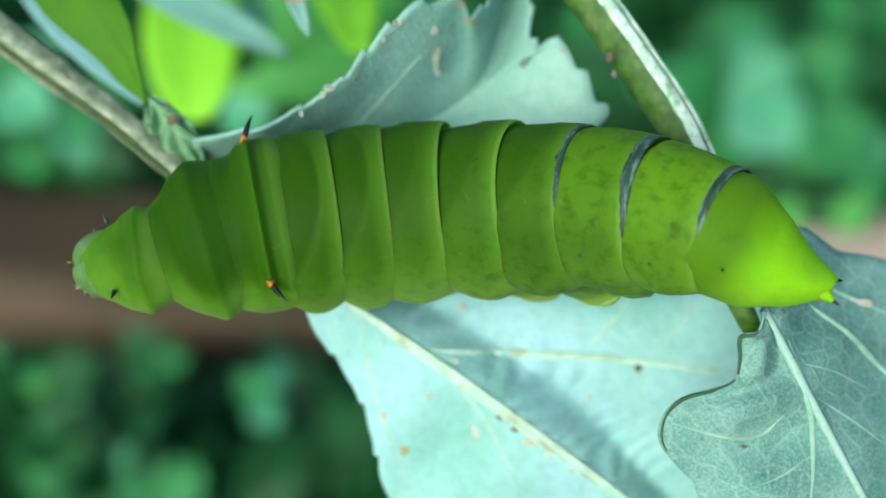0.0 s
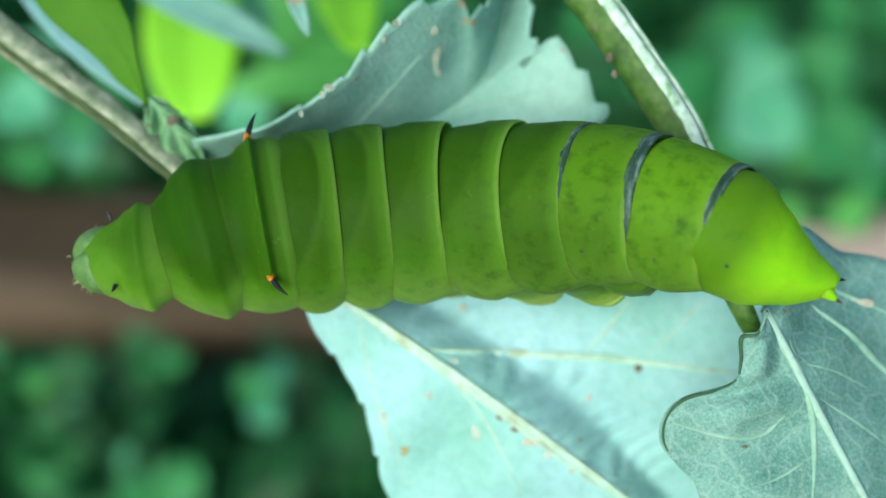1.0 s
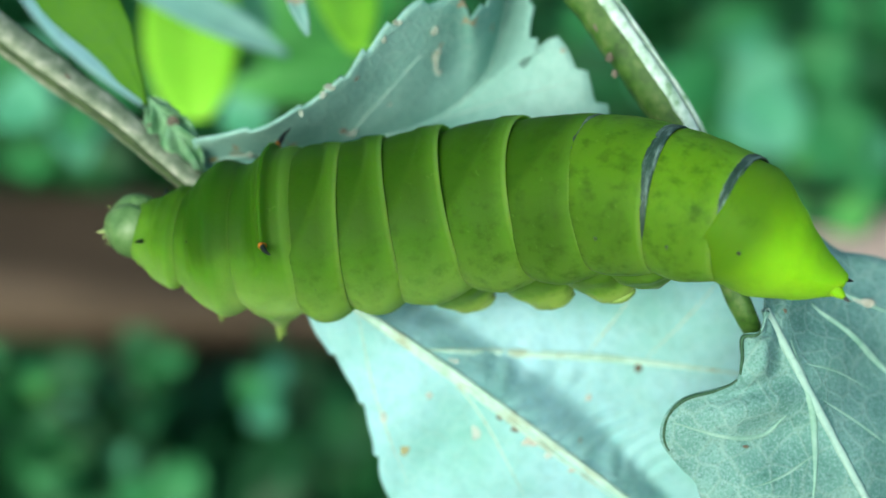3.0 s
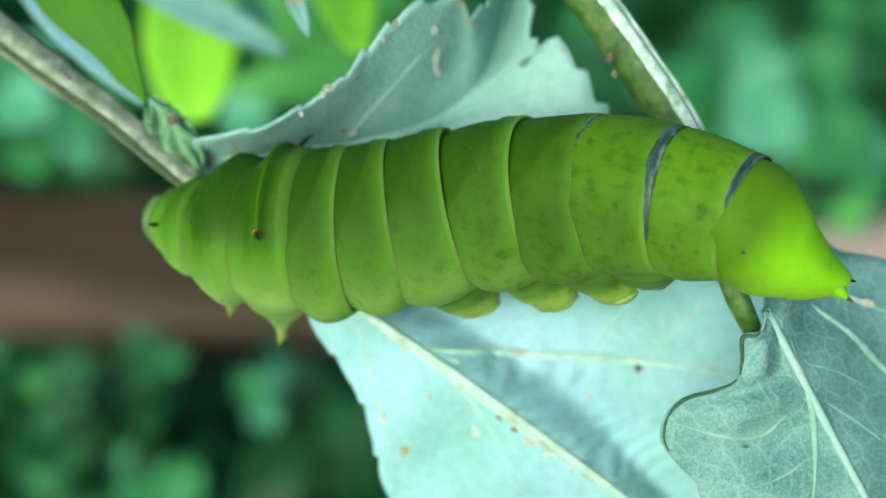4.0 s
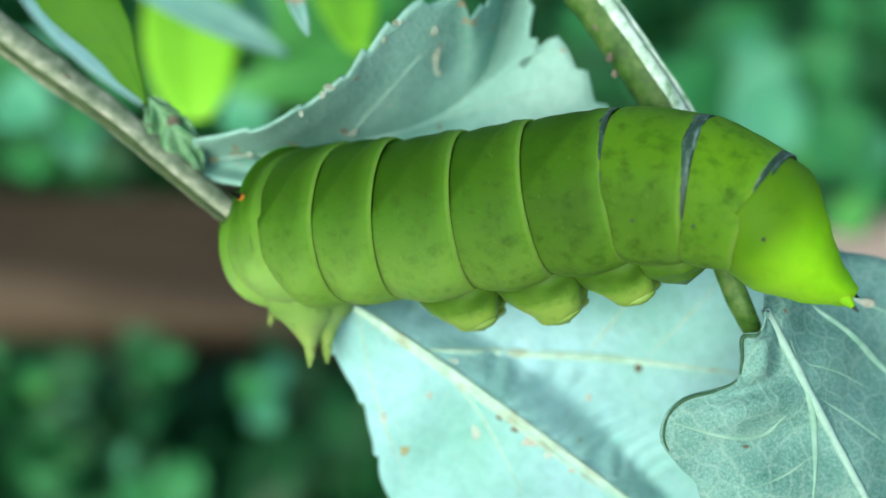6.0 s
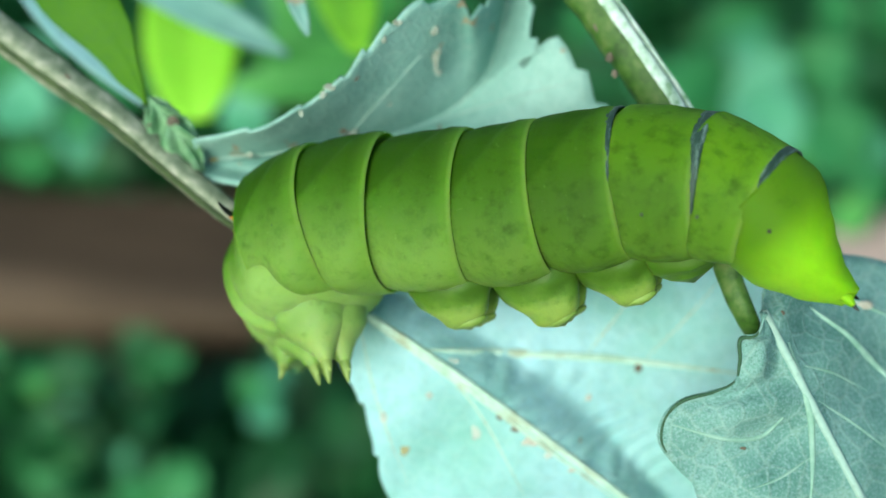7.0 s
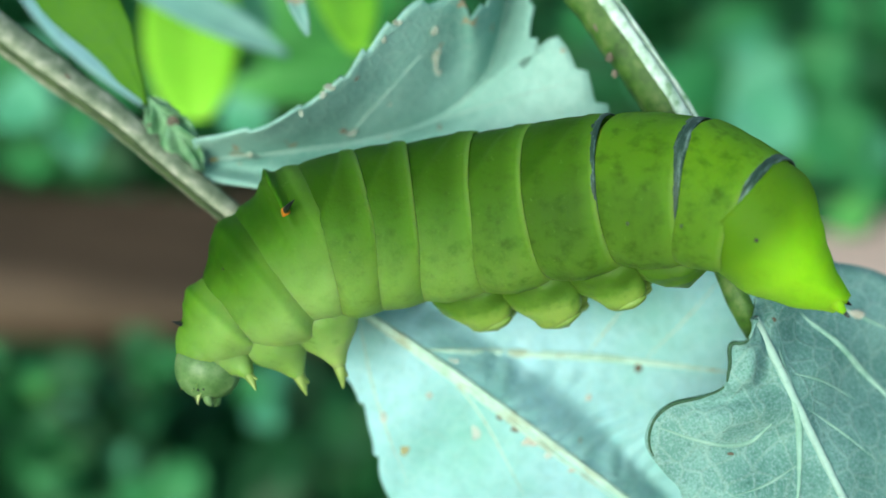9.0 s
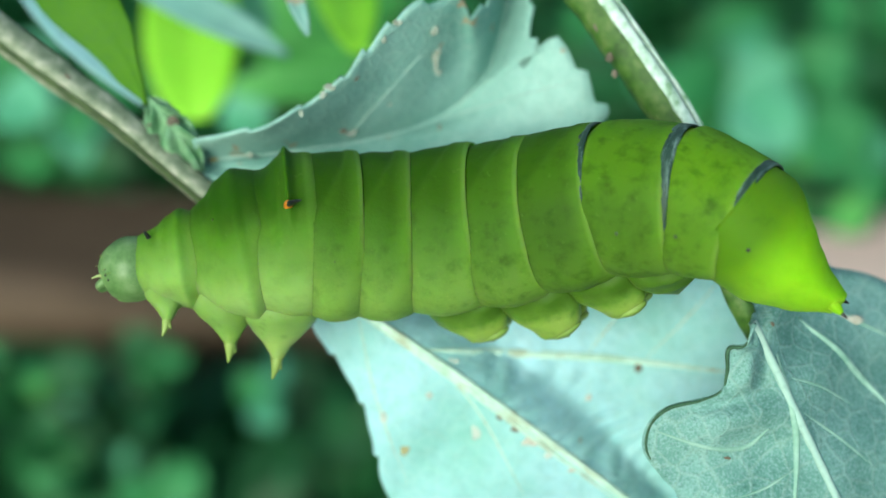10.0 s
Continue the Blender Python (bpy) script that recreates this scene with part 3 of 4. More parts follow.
weed([((338, -70, 84), (344, 226, 76), 5.0, M_LIME)], "bright lime-green leaf lit through, on a thin stalk", blunt=0.42)
weed([((592, -90, 56), (634, 112, 46), 2.7, M_LIME)], "bright lime-green leaf lit through, on a thin stalk", blunt=0.6)
weed([((190, -60, 42), (514, 108, 40), 1.6, M_PALER), ((300, -80, 90), (480, 60, 90), 4, M_TEAL)], "blue-green leaf out of focus")
weed([((500, -60, 14), (546, 68, 12), 0.55, M_SHADY)], "narrow grey-green leaf tip")
weed([((20, -40, 24), (262, 196, 20), 1.1, M_UNDER)], "pale leaf edge behind the stem")
weed([((660, 145, 110), (400, 160, 110), 2.6, M_SPRING), ((720, 0, 120), (420, 30, 120), 6, M_SPRING), ((480, 215, 130), (390, 195, 130), 4, M_TEAL)], "green blades out of focus")
def clump(u, v, d, spread, count, size, mats, label, seed):
    """A weed with many leaves of mixed size that lean every way round one place."""
    rnd = random.Random(seed)
    leaves = []
    for k in range(count):
        a, b = u + rnd.uniform(-1, 1) * spread, v + rnd.uniform(-1, 1) * spread * 0.8
        way, long = rnd.uniform(0, 2 * math.pi), rnd.uniform(0.7, 1.3) * size
        z = d + rnd.uniform(-14, 14)
        leaves.append(((a, b, z), (a + long * math.cos(way), b + long * math.sin(way), z + rnd.uniform(-10, 10)), long * rnd.uniform(0.035, 0.06), mats[k % len(mats)]))
    return weed(leaves, label)


SOFT = "blue-green leafy weed out of focus"
clump(140, 180, 170, 50, 6, 85, (M_TEAL, M_MIST, M_TEAL), SOFT, 1)
clump(70, 150, 200, 60, 6, 110, (M_TEAL, M_MIST, M_TEAL), SOFT, 2)
clump(20, 230, 200, 40, 5, 80, (M_WEED, M_MIST, M_TEAL), SOFT, 3)
clump(280, 880, 235, 40, 5, 80, (M_MIST, M_TEAL, M_MIST), SOFT, 4)
clump(470, 700, 245, 26, 4, 60, (M_TEAL, M_MIST, M_WEED), SOFT, 5)
clump(70, 690, 240, 90, 7, 70, (M_WEED, M_MIST, M_WEED), SOFT, 6)
clump(330, 680, 245, 70, 5, 70, (M_WEED, M_MIST, M_WEED), SOFT, 7)
clump(1340, 120, 245, 70, 8, 130, (M_TEAL, M_MIST, M_TEAL, M_MIST), SOFT, 8)
clump(1430, 210, 245, 70, 6, 120, (M_MIST, M_WEED, M_TEAL), SOFT, 9)
clump(1480, 345, 235, 90, 12, 90, (M_MIST, M_SPRING, M_WEED), "bright green leafy weed out of focus", 10)
clump(1200, 120, 255, 90, 6, 110, (M_MIST, M_WEED, M_MIST), SOFT, 11)
clump(1050, 60, 255, 80, 7, 110, (M_MIST, M_TEAL, M_WEED), SOFT, 12)
clump(1530, 60, 255, 70, 6, 100, (M_MIST, M_WEED, M_WEED), SOFT, 13)
clump(600, 40, 200, 110, 9, 130, (M_SPRING, M_MIST, M_SPRING), "bright green leafy weed out of focus", 14)
clump(1300, 300, 255, 90, 9, 100, (M_MIST, M_WEED, M_MIST), SOFT, 15)
clump(130, 830, 245, 70, 5, 70, (M_MIST, M_WEED, M_MIST), SOFT, 16)
clump(110, 660, 260, 50, 5, 45, (M_SPRING, M_MIST, M_WEED), "small bright green weed out of focus", 18)
clump(230, 760, 260, 110, 12, 45, (M_MIST, M_WEED, M_WEED, M_TEAL), SOFT, 19)
clump(560, 800, 260, 70, 6, 45, (M_WEED, M_MIST, M_WEED), SOFT, 20)


def build_undergrowth():
    rnd = random.Random(4)
    verts, faces = [], []
    shapes = [lance(1.0, w, b, 0.25, 5, 1) for w, b in ((0.16, 0.2), (0.22, 0.1), (0.3, 0.15))]
    for k in range(26000):
        near = k % 3
        x, y = (rnd.uniform(-0.40, 0.40), rnd.uniform(0.05, 0.75)) if near else (rnd.gauss(0, 0.8), rnd.gauss(0.6, 0.8))
        size = rnd.uniform(0.012, 0.034)
        gap = POLE[0].y + POLE[1].y / POLE[1].x * (x - POLE[0].x) - y
        if -POLE_HALF - 0.01 < gap < POLE_HALF + 0.022:
            continue
        z = rnd.uniform(0.0, min(0.085, 0.9 * (gap - POLE_HALF - 0.02)) if gap > 0 else 0.085)
        m = pose(x, y, z, rnd.uniform(-50, 50), rnd.uniform(-60, 20), rnd.uniform(0, 360))
        rows = rnd.choice(shapes)
        n0 = len(verts)
        for row in rows:
            verts += [tuple(m @ (Vector(p) * size)) for p in row]
        w = len(rows[0])
        for a in range(len(rows) - 1):
            for b in range(w - 1):
                i = n0 + a * w + b
                faces.append((i, i + 1, i + 1 + w, i + w))
    mesh = bpy.data.meshes.new("undergrowth")
    mesh.from_pydata(verts, [], faces)
    mesh.materials.append(M_WEED)
    ob = new("undergrowth", mesh)
    tagged(ob, "dense dark green low weeds covering the ground", "weeds", "", "stuff")


build_undergrowth()


# ---- the caterpillar ----
U = 1.0 / SCALE
# joints from the tail forward: radius there, and the rest length of the piece in front of it
RADII = (60, 114, 133, 144, 153, 158, 160, 161, 161, 144, 92, 70)
LENGTHS = (200, 136, 148, 150, 144, 148, 112, 98, 110, 112, 84, 98)


def segment_mesh(i, ridge=0.0):
    """One ring of the body, x from its hind rim to the head, z to the back. The front end slips into the ring before it."""
    r0, r1, length = RADII[i] * U, RADII[i + 1] * U, LENGTHS[i] * U
    ring, steps = 72, 34
    tuck = 46 * U
    front = i == 10
    rows = []
    lip = [(-36, 0.86), (-26, 0.92), (-17, 0.955), (-9, 0.978), (-3, 0.990), (4, 0.998)] if i > 7 else [(11, 0.935), (6, 0.966), (3, 0.984), (2, 0.992), (3, 0.998), (7, 1.001)]
    for k in range(-len(lip), steps + 1):
        if k < 0:
            x, f = lip[k + len(lip)]
            x, f, s = x * U, f, 0.0
        else:
            s = k / steps
            x = 9 * U + s * (length + tuck - 9 * U)
            f = 1.008 - (0.012 if i in (8, 9) else 0.026) * max(0.0, min(1, x / length)) ** 3
        q = max(0.0, min(1.0, x / length))
        taper = q ** {9: 1.9, 10: 1.7}.get(i, 1.0)
        lip_on = 0.0 if i > 7 else 1.0
        row = []
        for j in range(ring):
            a = 2 * math.pi * j / ring
            c, sn = math.cos(a), math.sin(a)
            r = (r0 + (r1 - r0) * taper) * (1 + (f - 1) * (lip_on if f > 1 else 1.0))
            swell = math.sin(math.pi * q)
            low = max(0.0, -c)
            fold = math.exp(-((abs(math.degrees(math.atan2(sn, c))) - 128) / 26) ** 2)
            r += swell * (3 + (11 if i < 3 or i > 7 else 20) * fold) * U
            r *= 1 - 0.13 * low ** 3
            # hollow at the front of the back, bounded by a slanting crease
            side = abs(math.degrees(math.atan2(sn, c)))
            edge = 0.24 + 0.76 * min(1.4, side / 72) ** 2
            if 2 < i < 8:
                h = max(0.0, min(1.0, (q - edge) / 0.05))
                r -= (3.5 if i > 3 else 2.0) * U * h * h * (3 - 2 * h)
            if ridge:
                near = math.exp(-((q - 0.36) / 0.075) ** 2) * max(0.0, min(1.0, (75 - side) / 20))
                r += ridge * U * near
                if q > 0.5:
                    r -= 2 * U * max(0.0, min(1.0, (80 - side) / 30)) * min(1, (q - 0.5) / 0.1)
            if i > 7:
                h = max(0.0, min(1.0, (q - 0.50) / 0.22))
                r -= (11 if i < 10 else 7) * U * h * h * (3 - 2 * h) * max(0.0, min(1.0, (105 - side) / 35)) * (1 - 0.5 * max(0.0, (q - 0.8) / 0.2))
                r += 7 * U * math.exp(-((q - 0.22) / 0.16) ** 2) * (i > 8)
            if x > length:
                g = (x - length) / tuck
                r *= 1 - (0.55 * g ** 1.5 if front else (0.26 if i < 3 else 0.09 if i < 8 else 0.20) * g)
            p = Vector((x, r * sn, r * c))
            p += Vector((0, sn, c)) * (0.5 * U * math.sin(x / U / 8.0 + 2.5 * math.sin(2 * a + i) + i) * math.sin(math.pi * q))
            p += Vector((0, sn, c)) * ((3.2 if i > 6 else 1.6) * U * noise.noise(p * 420 + Vector((i, 0, 0))))
            row.append(p)
        rows.append(row)
    bm = bmesh.new()
    vs = grid(bm, rows, True)
    bm.faces.new(list(reversed(vs[0])))
    bm.faces.new(vs[-1])
    bmesh.ops.recalc_face_normals(bm, faces=bm.faces[:])
    return bm


def membrane_mesh(i, wide, reach):
    """The soft skin in the joint behind ring i: a narrow strip over the back that shows under the ring's hind rim."""
    rows = []
    for k in range(9):
        q = k / 8
        row = []
        for j in range(41):
            a = radians(reach * (j / 20 - 1))
            ease = 1 - abs(j / 20 - 1) ** 3
            x = 14 - (14 + wide * ease) * q
            r = RADII[i] * ((1.022 if i == 1 else 1.019) - 0.008 * q * q - 0.04 * max(0.0, q - 0.8) - 0.03 * (1 - ease)) + 0.8 * noise.noise((x / 9, a * 9, i))
            row.append(Vector((x, r * math.sin(a), r * math.cos(a))) * U)
        rows.append(row)
    bm = bmesh.new()
    grid(bm, rows, False)
    bmesh.ops.recalc_face_normals(bm, faces=bm.faces[:])
    bmesh.ops.solidify(bm, geom=bm.faces[:], thickness=3 * U)
    return bm


def profile(t, *stops):
    """A smooth line through stops (place, value)."""
    for (a, p), (b, q) in zip(stops, stops[1:]):
        if t <= b:
            k = (t - a) / (b - a)
            return p + (q - p) * (k * 0.6 + 0.4 * k * k * (3 - 2 * k))
    return stops[-1][1]


def tail_mesh():
    """The hind end: a wedge that slopes above, stays deep below and is drawn out at its tip."""
    rows = []
    ring, steps = 72, 44
    for k in range(steps + 1):
        s = k / steps
        x = (48 - 250 * s) * U
        t = max(0.0, -x / (202 * U))
        q = max(0.0, x / (48 * U))
        w = 113 * (1 - 0.78 * t ** 2.2) * (1 - 0.03 * q)
        top = 112 * profile(t, (0, 0.965), (0.05, 0.965), (0.16, 0.90), (0.42, 0.62), (0.60, 0.40), (0.80, 0.21), (1, 0.12)) * (1 - 0.03 * q)
        low = 112 * profile(t, (0, 1.0), (0.34, 0.95), (0.68, 0.66), (1, 0.27)) * (1 - 0.03 * q)
        row = []
        for j in range(ring):
            a = 2 * math.pi * j / ring
            c, sn = math.cos(a), math.sin(a)
            p = Vector((x, w * sn * U, (low if c < 0 else top) * c * U))
            p += Vector((0, sn, c)) * ((1.8 * U * noise.noise(p * 700)) * (1 - t))
            row.append(p)
        rows.append(row)
    bm = bmesh.new()
    vs = grid(bm, rows, True)
    bm.faces.new(vs[0])
    bm.faces.new(vs[-1])
    bmesh.ops.recalc_face_normals(bm, faces=bm.faces[:])
    return bm


def head_mesh():
    bm = bmesh.new()
    ball(bm, (32 * U, 0, -4 * U), (68 * U, 63 * U, 61 * U), segs=32)
    for v in bm.verts:
        side = abs(v.co.y) / (62 * U)
        if v.co.x > 60 * U:
            v.co.x -= 8 * U * (1 - side) ** 2
        if v.co.z > 0:
            v.co.z -= 7 * U * max(0, 1 - side * 4)
        v.co.z -= 3 * U * math.exp(-(v.co.y / (7 * U)) ** 2)
        v.co += v.normal * (1.4 * noise.noise(v.co * 1200) + 4 * noise.noise(v.co * 520)) * U
    return bm


def skin_place(i, x, angle, lift=0.0):
    """A place on ring i: x along it, angle in degrees from the back."""
    q = min(1.0, x / LENGTHS[i])
    r = RADII[i] + (RADII[i + 1] - RADII[i]) * q + lift if i + 1 < len(RADII) else RADII[i]
    a = radians(angle)
    return Vector((x, r * math.sin(a), r * math.cos(a))) * U


def leg_line(i, side, long):
    root = skin_place(i, LENGTHS[i] * 0.58, 163 * side, -95)
    d = Vector((0.14, 0.03 * side, -1)).normalized()
    return root, d


def leg_mesh(i, side, long, fat):
    root, d = leg_line(i, side, long)
    at = [0, 0.30, 0.50, 0.66, 0.80]
    w = [1.0, 1.32, 0.98, 0.50, 0.21]
    return tube(bmesh.new(), [root + d * (long * a * U) for a in at], [fat * q * U for q in w], sides=20, count=30, rough=0.14)


def claw_mesh(i, side, long, fat):
    root, d = leg_line(i, side, long)
    f = Vector((1, 0, 0))
    bm = tube(bmesh.new(), [root + d * (long * 0.74 * U), root + d * (long * 0.88 * U) + f * (3 * U), root + d * (long * U) + f * (8 * U)], [fat * 0.22 * U, fat * 0.16 * U, fat * 0.03 * U], sides=10, count=12, rough=0.2)
    tube(bm, [root + d * (long * 0.80 * U), root + d * (long * 0.92 * U) - f * (7 * U)], [fat * 0.14 * U, fat * 0.04 * U], sides=8, count=5)
    return bm


def proleg_line(i, side, long):
    root = skin_place(i, LENGTHS[i] * 0.42, 148 * side, -70)
    d = Vector((-0.34, -0.14 * side, -1)).normalized()
    return root, d, [0, 34, 66, 66 + long * 0.45, 66 + long * 0.75, 66 + long * 0.88, 66 + long * 0.96]


def proleg_mesh(i, side, long, foot):
    root, d, at = proleg_line(i, side, long)
    w = [72, 82, 78, foot * 1.22, foot * 0.98, foot * 0.86, foot * 0.74]
    bm = tube(bmesh.new(), [root + d * (a * U) for a in at], [q * U for q in w], sides=24, count=30, rough=0.12, flat=0.6)
    return bm


def crochet_mesh(i, side, long, foot):
    root, d, at = proleg_line(i, side, long)
    c = root + d * ((at[6] + 3) * U)
    bm = bmesh.new()
    ball(bm, c, (foot * 0.72 * U, foot * 0.46 * U, 11 * U), pose(0, 0, 0, 0, 16, 0), segs=28)
    for v in bm.verts:
        v.co += v.normal * (4 * U * noise.noise(v.co * 1300))
    return bm


def spine_mesh(root, way, long, fat, curl):
    pts = [root, root + way * (long * 0.4 * U) + curl * (long * 0.05 * U), root + way * (long * 0.75 * U) + curl * (long * 0.18 * U), root + way * (long * U) + curl * (long * 0.38 * U)]
    return tube(bmesh.new(), pts, [fat * U, fat * 0.85 * U, fat * 0.5 * U, fat * 0.12 * U], sides=12, count=16)


def build_caterpillar():
    cat = stage_thing("caterpillar", Vector((0, 0, 0)), "plump green caterpillar with orange-based black horns, clinging to the stem", "caterpillar")
    pieces = []
    tail = part("tail_segment", tail_mesh(), M_TAIL, cat, "bright yellow-green hind end")
    pieces.append(tail)
    for side in (1, -1):
        root = Vector((-184, 24 * side, -8)) * U
        d = Vector((-1, 0.5 * side, -0.02)).normalized()
        part("tail_point", spine_mesh(root, d, 34, 13, Vector((0, 0, 0))), M_TAIL, tail)
        part("tail_spine", spine_mesh(root + d * (28 * U), d, 15, 4, Vector((0, 0, 0.3))), M_BLACK, tail, "short black spine")
        clasp = tube(bmesh.new(), [Vector((-56, 26 * side, -30)) * U, Vector((-74, 24 * side, -58)) * U, Vector((-86, 18 * side, -74)) * U], [32 * U, 20 * U, 8 * U], sides=18, count=14, rough=0.06)
        part("clasper", clasp, M_TAIL, tail)
        bm = bmesh.new()
        ball(bm, Vector((-15, 111 * side, -4)) * U, (4.5 * U, 3 * U, 4.5 * U))
        part("spiracle", bm, M_BLACK, tail)
    names = {8: "thorax_segment", 9: "thorax_segment", 10: "collar_segment"}
    for i in range(1, 11):
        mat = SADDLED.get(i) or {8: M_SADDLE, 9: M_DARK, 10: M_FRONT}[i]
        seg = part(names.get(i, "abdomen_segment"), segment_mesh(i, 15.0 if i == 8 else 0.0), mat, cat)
        pieces.append(seg)
        if i < 4:
            part("joint_skin", membrane_mesh(i, *((11, 84), (10, 100), (1, 92))[i - 1]), M_SILVER, seg, "dark silvery skin in the joint")
        for side in (1, -1):
            if i < 8 or i == 10:
                bm = bmesh.new()
                c = skin_place(i, LENGTHS[i] * 0.55, 94 * side, 4)
                ball(bm, c, (4 * U, 2.5 * U, 5 * U))
                part("spiracle", bm, M_SPOT, seg)
            if 2 <= i <= 5:
                long, foot = {2: (34, 50), 3: (72, 46), 4: (80, 50), 5: (64, 48)}[i]
                leg = part("proleg", proleg_mesh(i, side, long, foot), M_LIMB, seg, "stubby green proleg")
                if i > 2:
                    part("foot_pad", crochet_mesh(i, side, long, foot), M_PAD, leg, "pale yellowish foot pad")
            if i >= 8:
                long, fat = {8: (200, 58), 9: (186, 56), 10: (150, 42)}[i]
                leg = part("leg", leg_mesh(i, side, long, fat), M_LEG, seg, "short pale green leg")
                part("claw", claw_mesh(i, side, long, fat), M_CLAW, leg, "pale yellowish claw")
            if i == 8:
                c = skin_place(8, LENGTHS[8] * 0.36, 59 if side > 0 else -50, 10)
                out = Vector((0.0, math.sin(radians(57 * side)), math.cos(radians(57))))
                bm = tube(bmesh.new(), [c - out * (10 * U), c + out * (4 * U), c + out * (12 * U)], [9.5 * U, 7.5 * U, 4.5 * U], sides=14, count=8)
                base = part("horn_base", bm, M_ORANGE, seg, "orange ring")
                part("horn", spine_mesh(c + out * (4 * U), Vector((-0.35, math.sin(radians(76 * side)), math.cos(radians(76)))).normalized(), 46, 6, Vector((-0.5, 0, 0))), M_BLACK, base, "curved black horn")
            if i in (9, 10):
                c = skin_place(i, LENGTHS[i] * (0.55 if i == 9 else 0.85), (52 if i == 9 else 62) * side, 2)
                out = Vector((0.2, math.sin(radians(57 * side)), math.cos(radians(57)))).normalized()
                part("horn", spine_mesh(c, out, 11 if i == 9 else 19, 4.6, Vector((0.3, 0, 0))), M_BLACK, seg, "tiny black spine")
    head = part("head", head_mesh(), M_HEAD, cat, "small pale grey-green head")
    pieces.append(head)
    for side in (1, -1):
        for k in range(4):
            bm = bmesh.new()
            ball(bm, Vector((66 + 6 * math.sin(k), (46 - 2 * k) * side, -6 - 9 * k)) * U, (3 * U,) * 3, segs=8)
            part("eye", bm, M_BLACK, head)
        part("mandible", tube(bmesh.new(), [Vector((78, 18 * side, -28)) * U, Vector((90, 14 * side, -35)) * U, Vector((95, 6 * side, -39)) * U], [9 * U, 7 * U, 3 * U], sides=10, count=8), M_HEAD, head)
        part("antenna", spine_mesh(Vector((78, 30 * side, -20)) * U, Vector((1, 0.2 * side, -0.2)).normalized(), 22, 3.5, Vector((0, 0, -0.3))), M_PALE, head)
    rnd = random.Random(6)
    for k in range(9):
        a, e = rnd.uniform(-2.2, 2.2), rnd.uniform(-0.7, 0.5)
        d = Vector((math.cos(a) * 0.7 + 0.35, math.sin(a), e)).normalized()
        c = Vector((32, 0, -4)) * U + Vector((d.x * 62, d.y * 58, d.z * 56)) * U
        part("hair", spine_mesh(c, d, rnd.uniform(8, 14), 0.9, Vector((0, 0, -0.4))), M_PALE, head)
    return cat, pieces


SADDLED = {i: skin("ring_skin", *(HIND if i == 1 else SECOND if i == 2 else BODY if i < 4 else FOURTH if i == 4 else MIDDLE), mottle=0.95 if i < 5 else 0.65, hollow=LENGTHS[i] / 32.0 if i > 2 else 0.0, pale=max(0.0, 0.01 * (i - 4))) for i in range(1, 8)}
caterpillar, rings = build_caterpillar()


# ---- how the rings and the leaf move ----
def body_pose(joints, tilts, yaws, roll_back, roll_front):
    """Poses of the rings from the line of joints (u, v from the tail tip to the head's front), how far each hind rim leans in the plane of
    the picture and away from the lens, and the roll of the hind and front parts."""
    d, depth = -3.2, [-2.6, -3.2]
    for i in range(1, 12):
        (a, b), (c, e) = joints[i], joints[i + 1]
        lead = yaws[i - 1] if i > 6 else (yaws[i - 1] + yaws[i]) / 2
        d += (LENGTHS[i] * math.sin(radians(lead)) if i > 7 else math.hypot(c - a, e - b) * math.tan(radians(lead))) / 32.0
        depth.append(d)
    p = [spot(u, v, z) for (u, v), z in zip(joints, depth)]
    out = []
    up = Vector((0, 0, 1))
    own = [(p[i + 1] - p[i]).normalized() for i in range(12)]
    for i in range(12):
        if 1 <= i <= 7:
            a, b = radians(tilts[i - 1]), radians(yaws[i - 1])
            rim = Vector((-math.cos(a) * math.cos(b), math.sin(b), -math.sin(a) * math.cos(b)))
            x = rim.lerp(own[i], {1: 0.85, 7: 0.3}.get(i, 0.62)).normalized()
        else:
            x = own[i] if i == 11 else own[0].lerp(own[1], 0.25).normalized() if i == 0 else own[i].lerp(own[i - 1], 0.32).normalized()
        up = (up - x * up.dot(x)).normalized()
        if i == 0:
            up = Vector((0, 0, 1))
            up = (up - x * up.dot(x)).normalized()
        f = max(0.0, min(1.0, (i - 2) / 6.0))
        twist = -30 * max(0.0, min(1.0, (30 - roll_front) / 20)) if i > 9 else 0.0
        a = radians(roll_back + (roll_front - roll_back) * f + twist)
        z = up * math.cos(a) + up.cross(x) * math.sin(a)
        m = Matrix((x, z.cross(x), z)).transposed().to_4x4()
        out.append(Matrix.Translation(p[1] if i == 0 else p[i]) @ m)
        if i == 0:
            up = Vector((0, 0, 1))
    return out


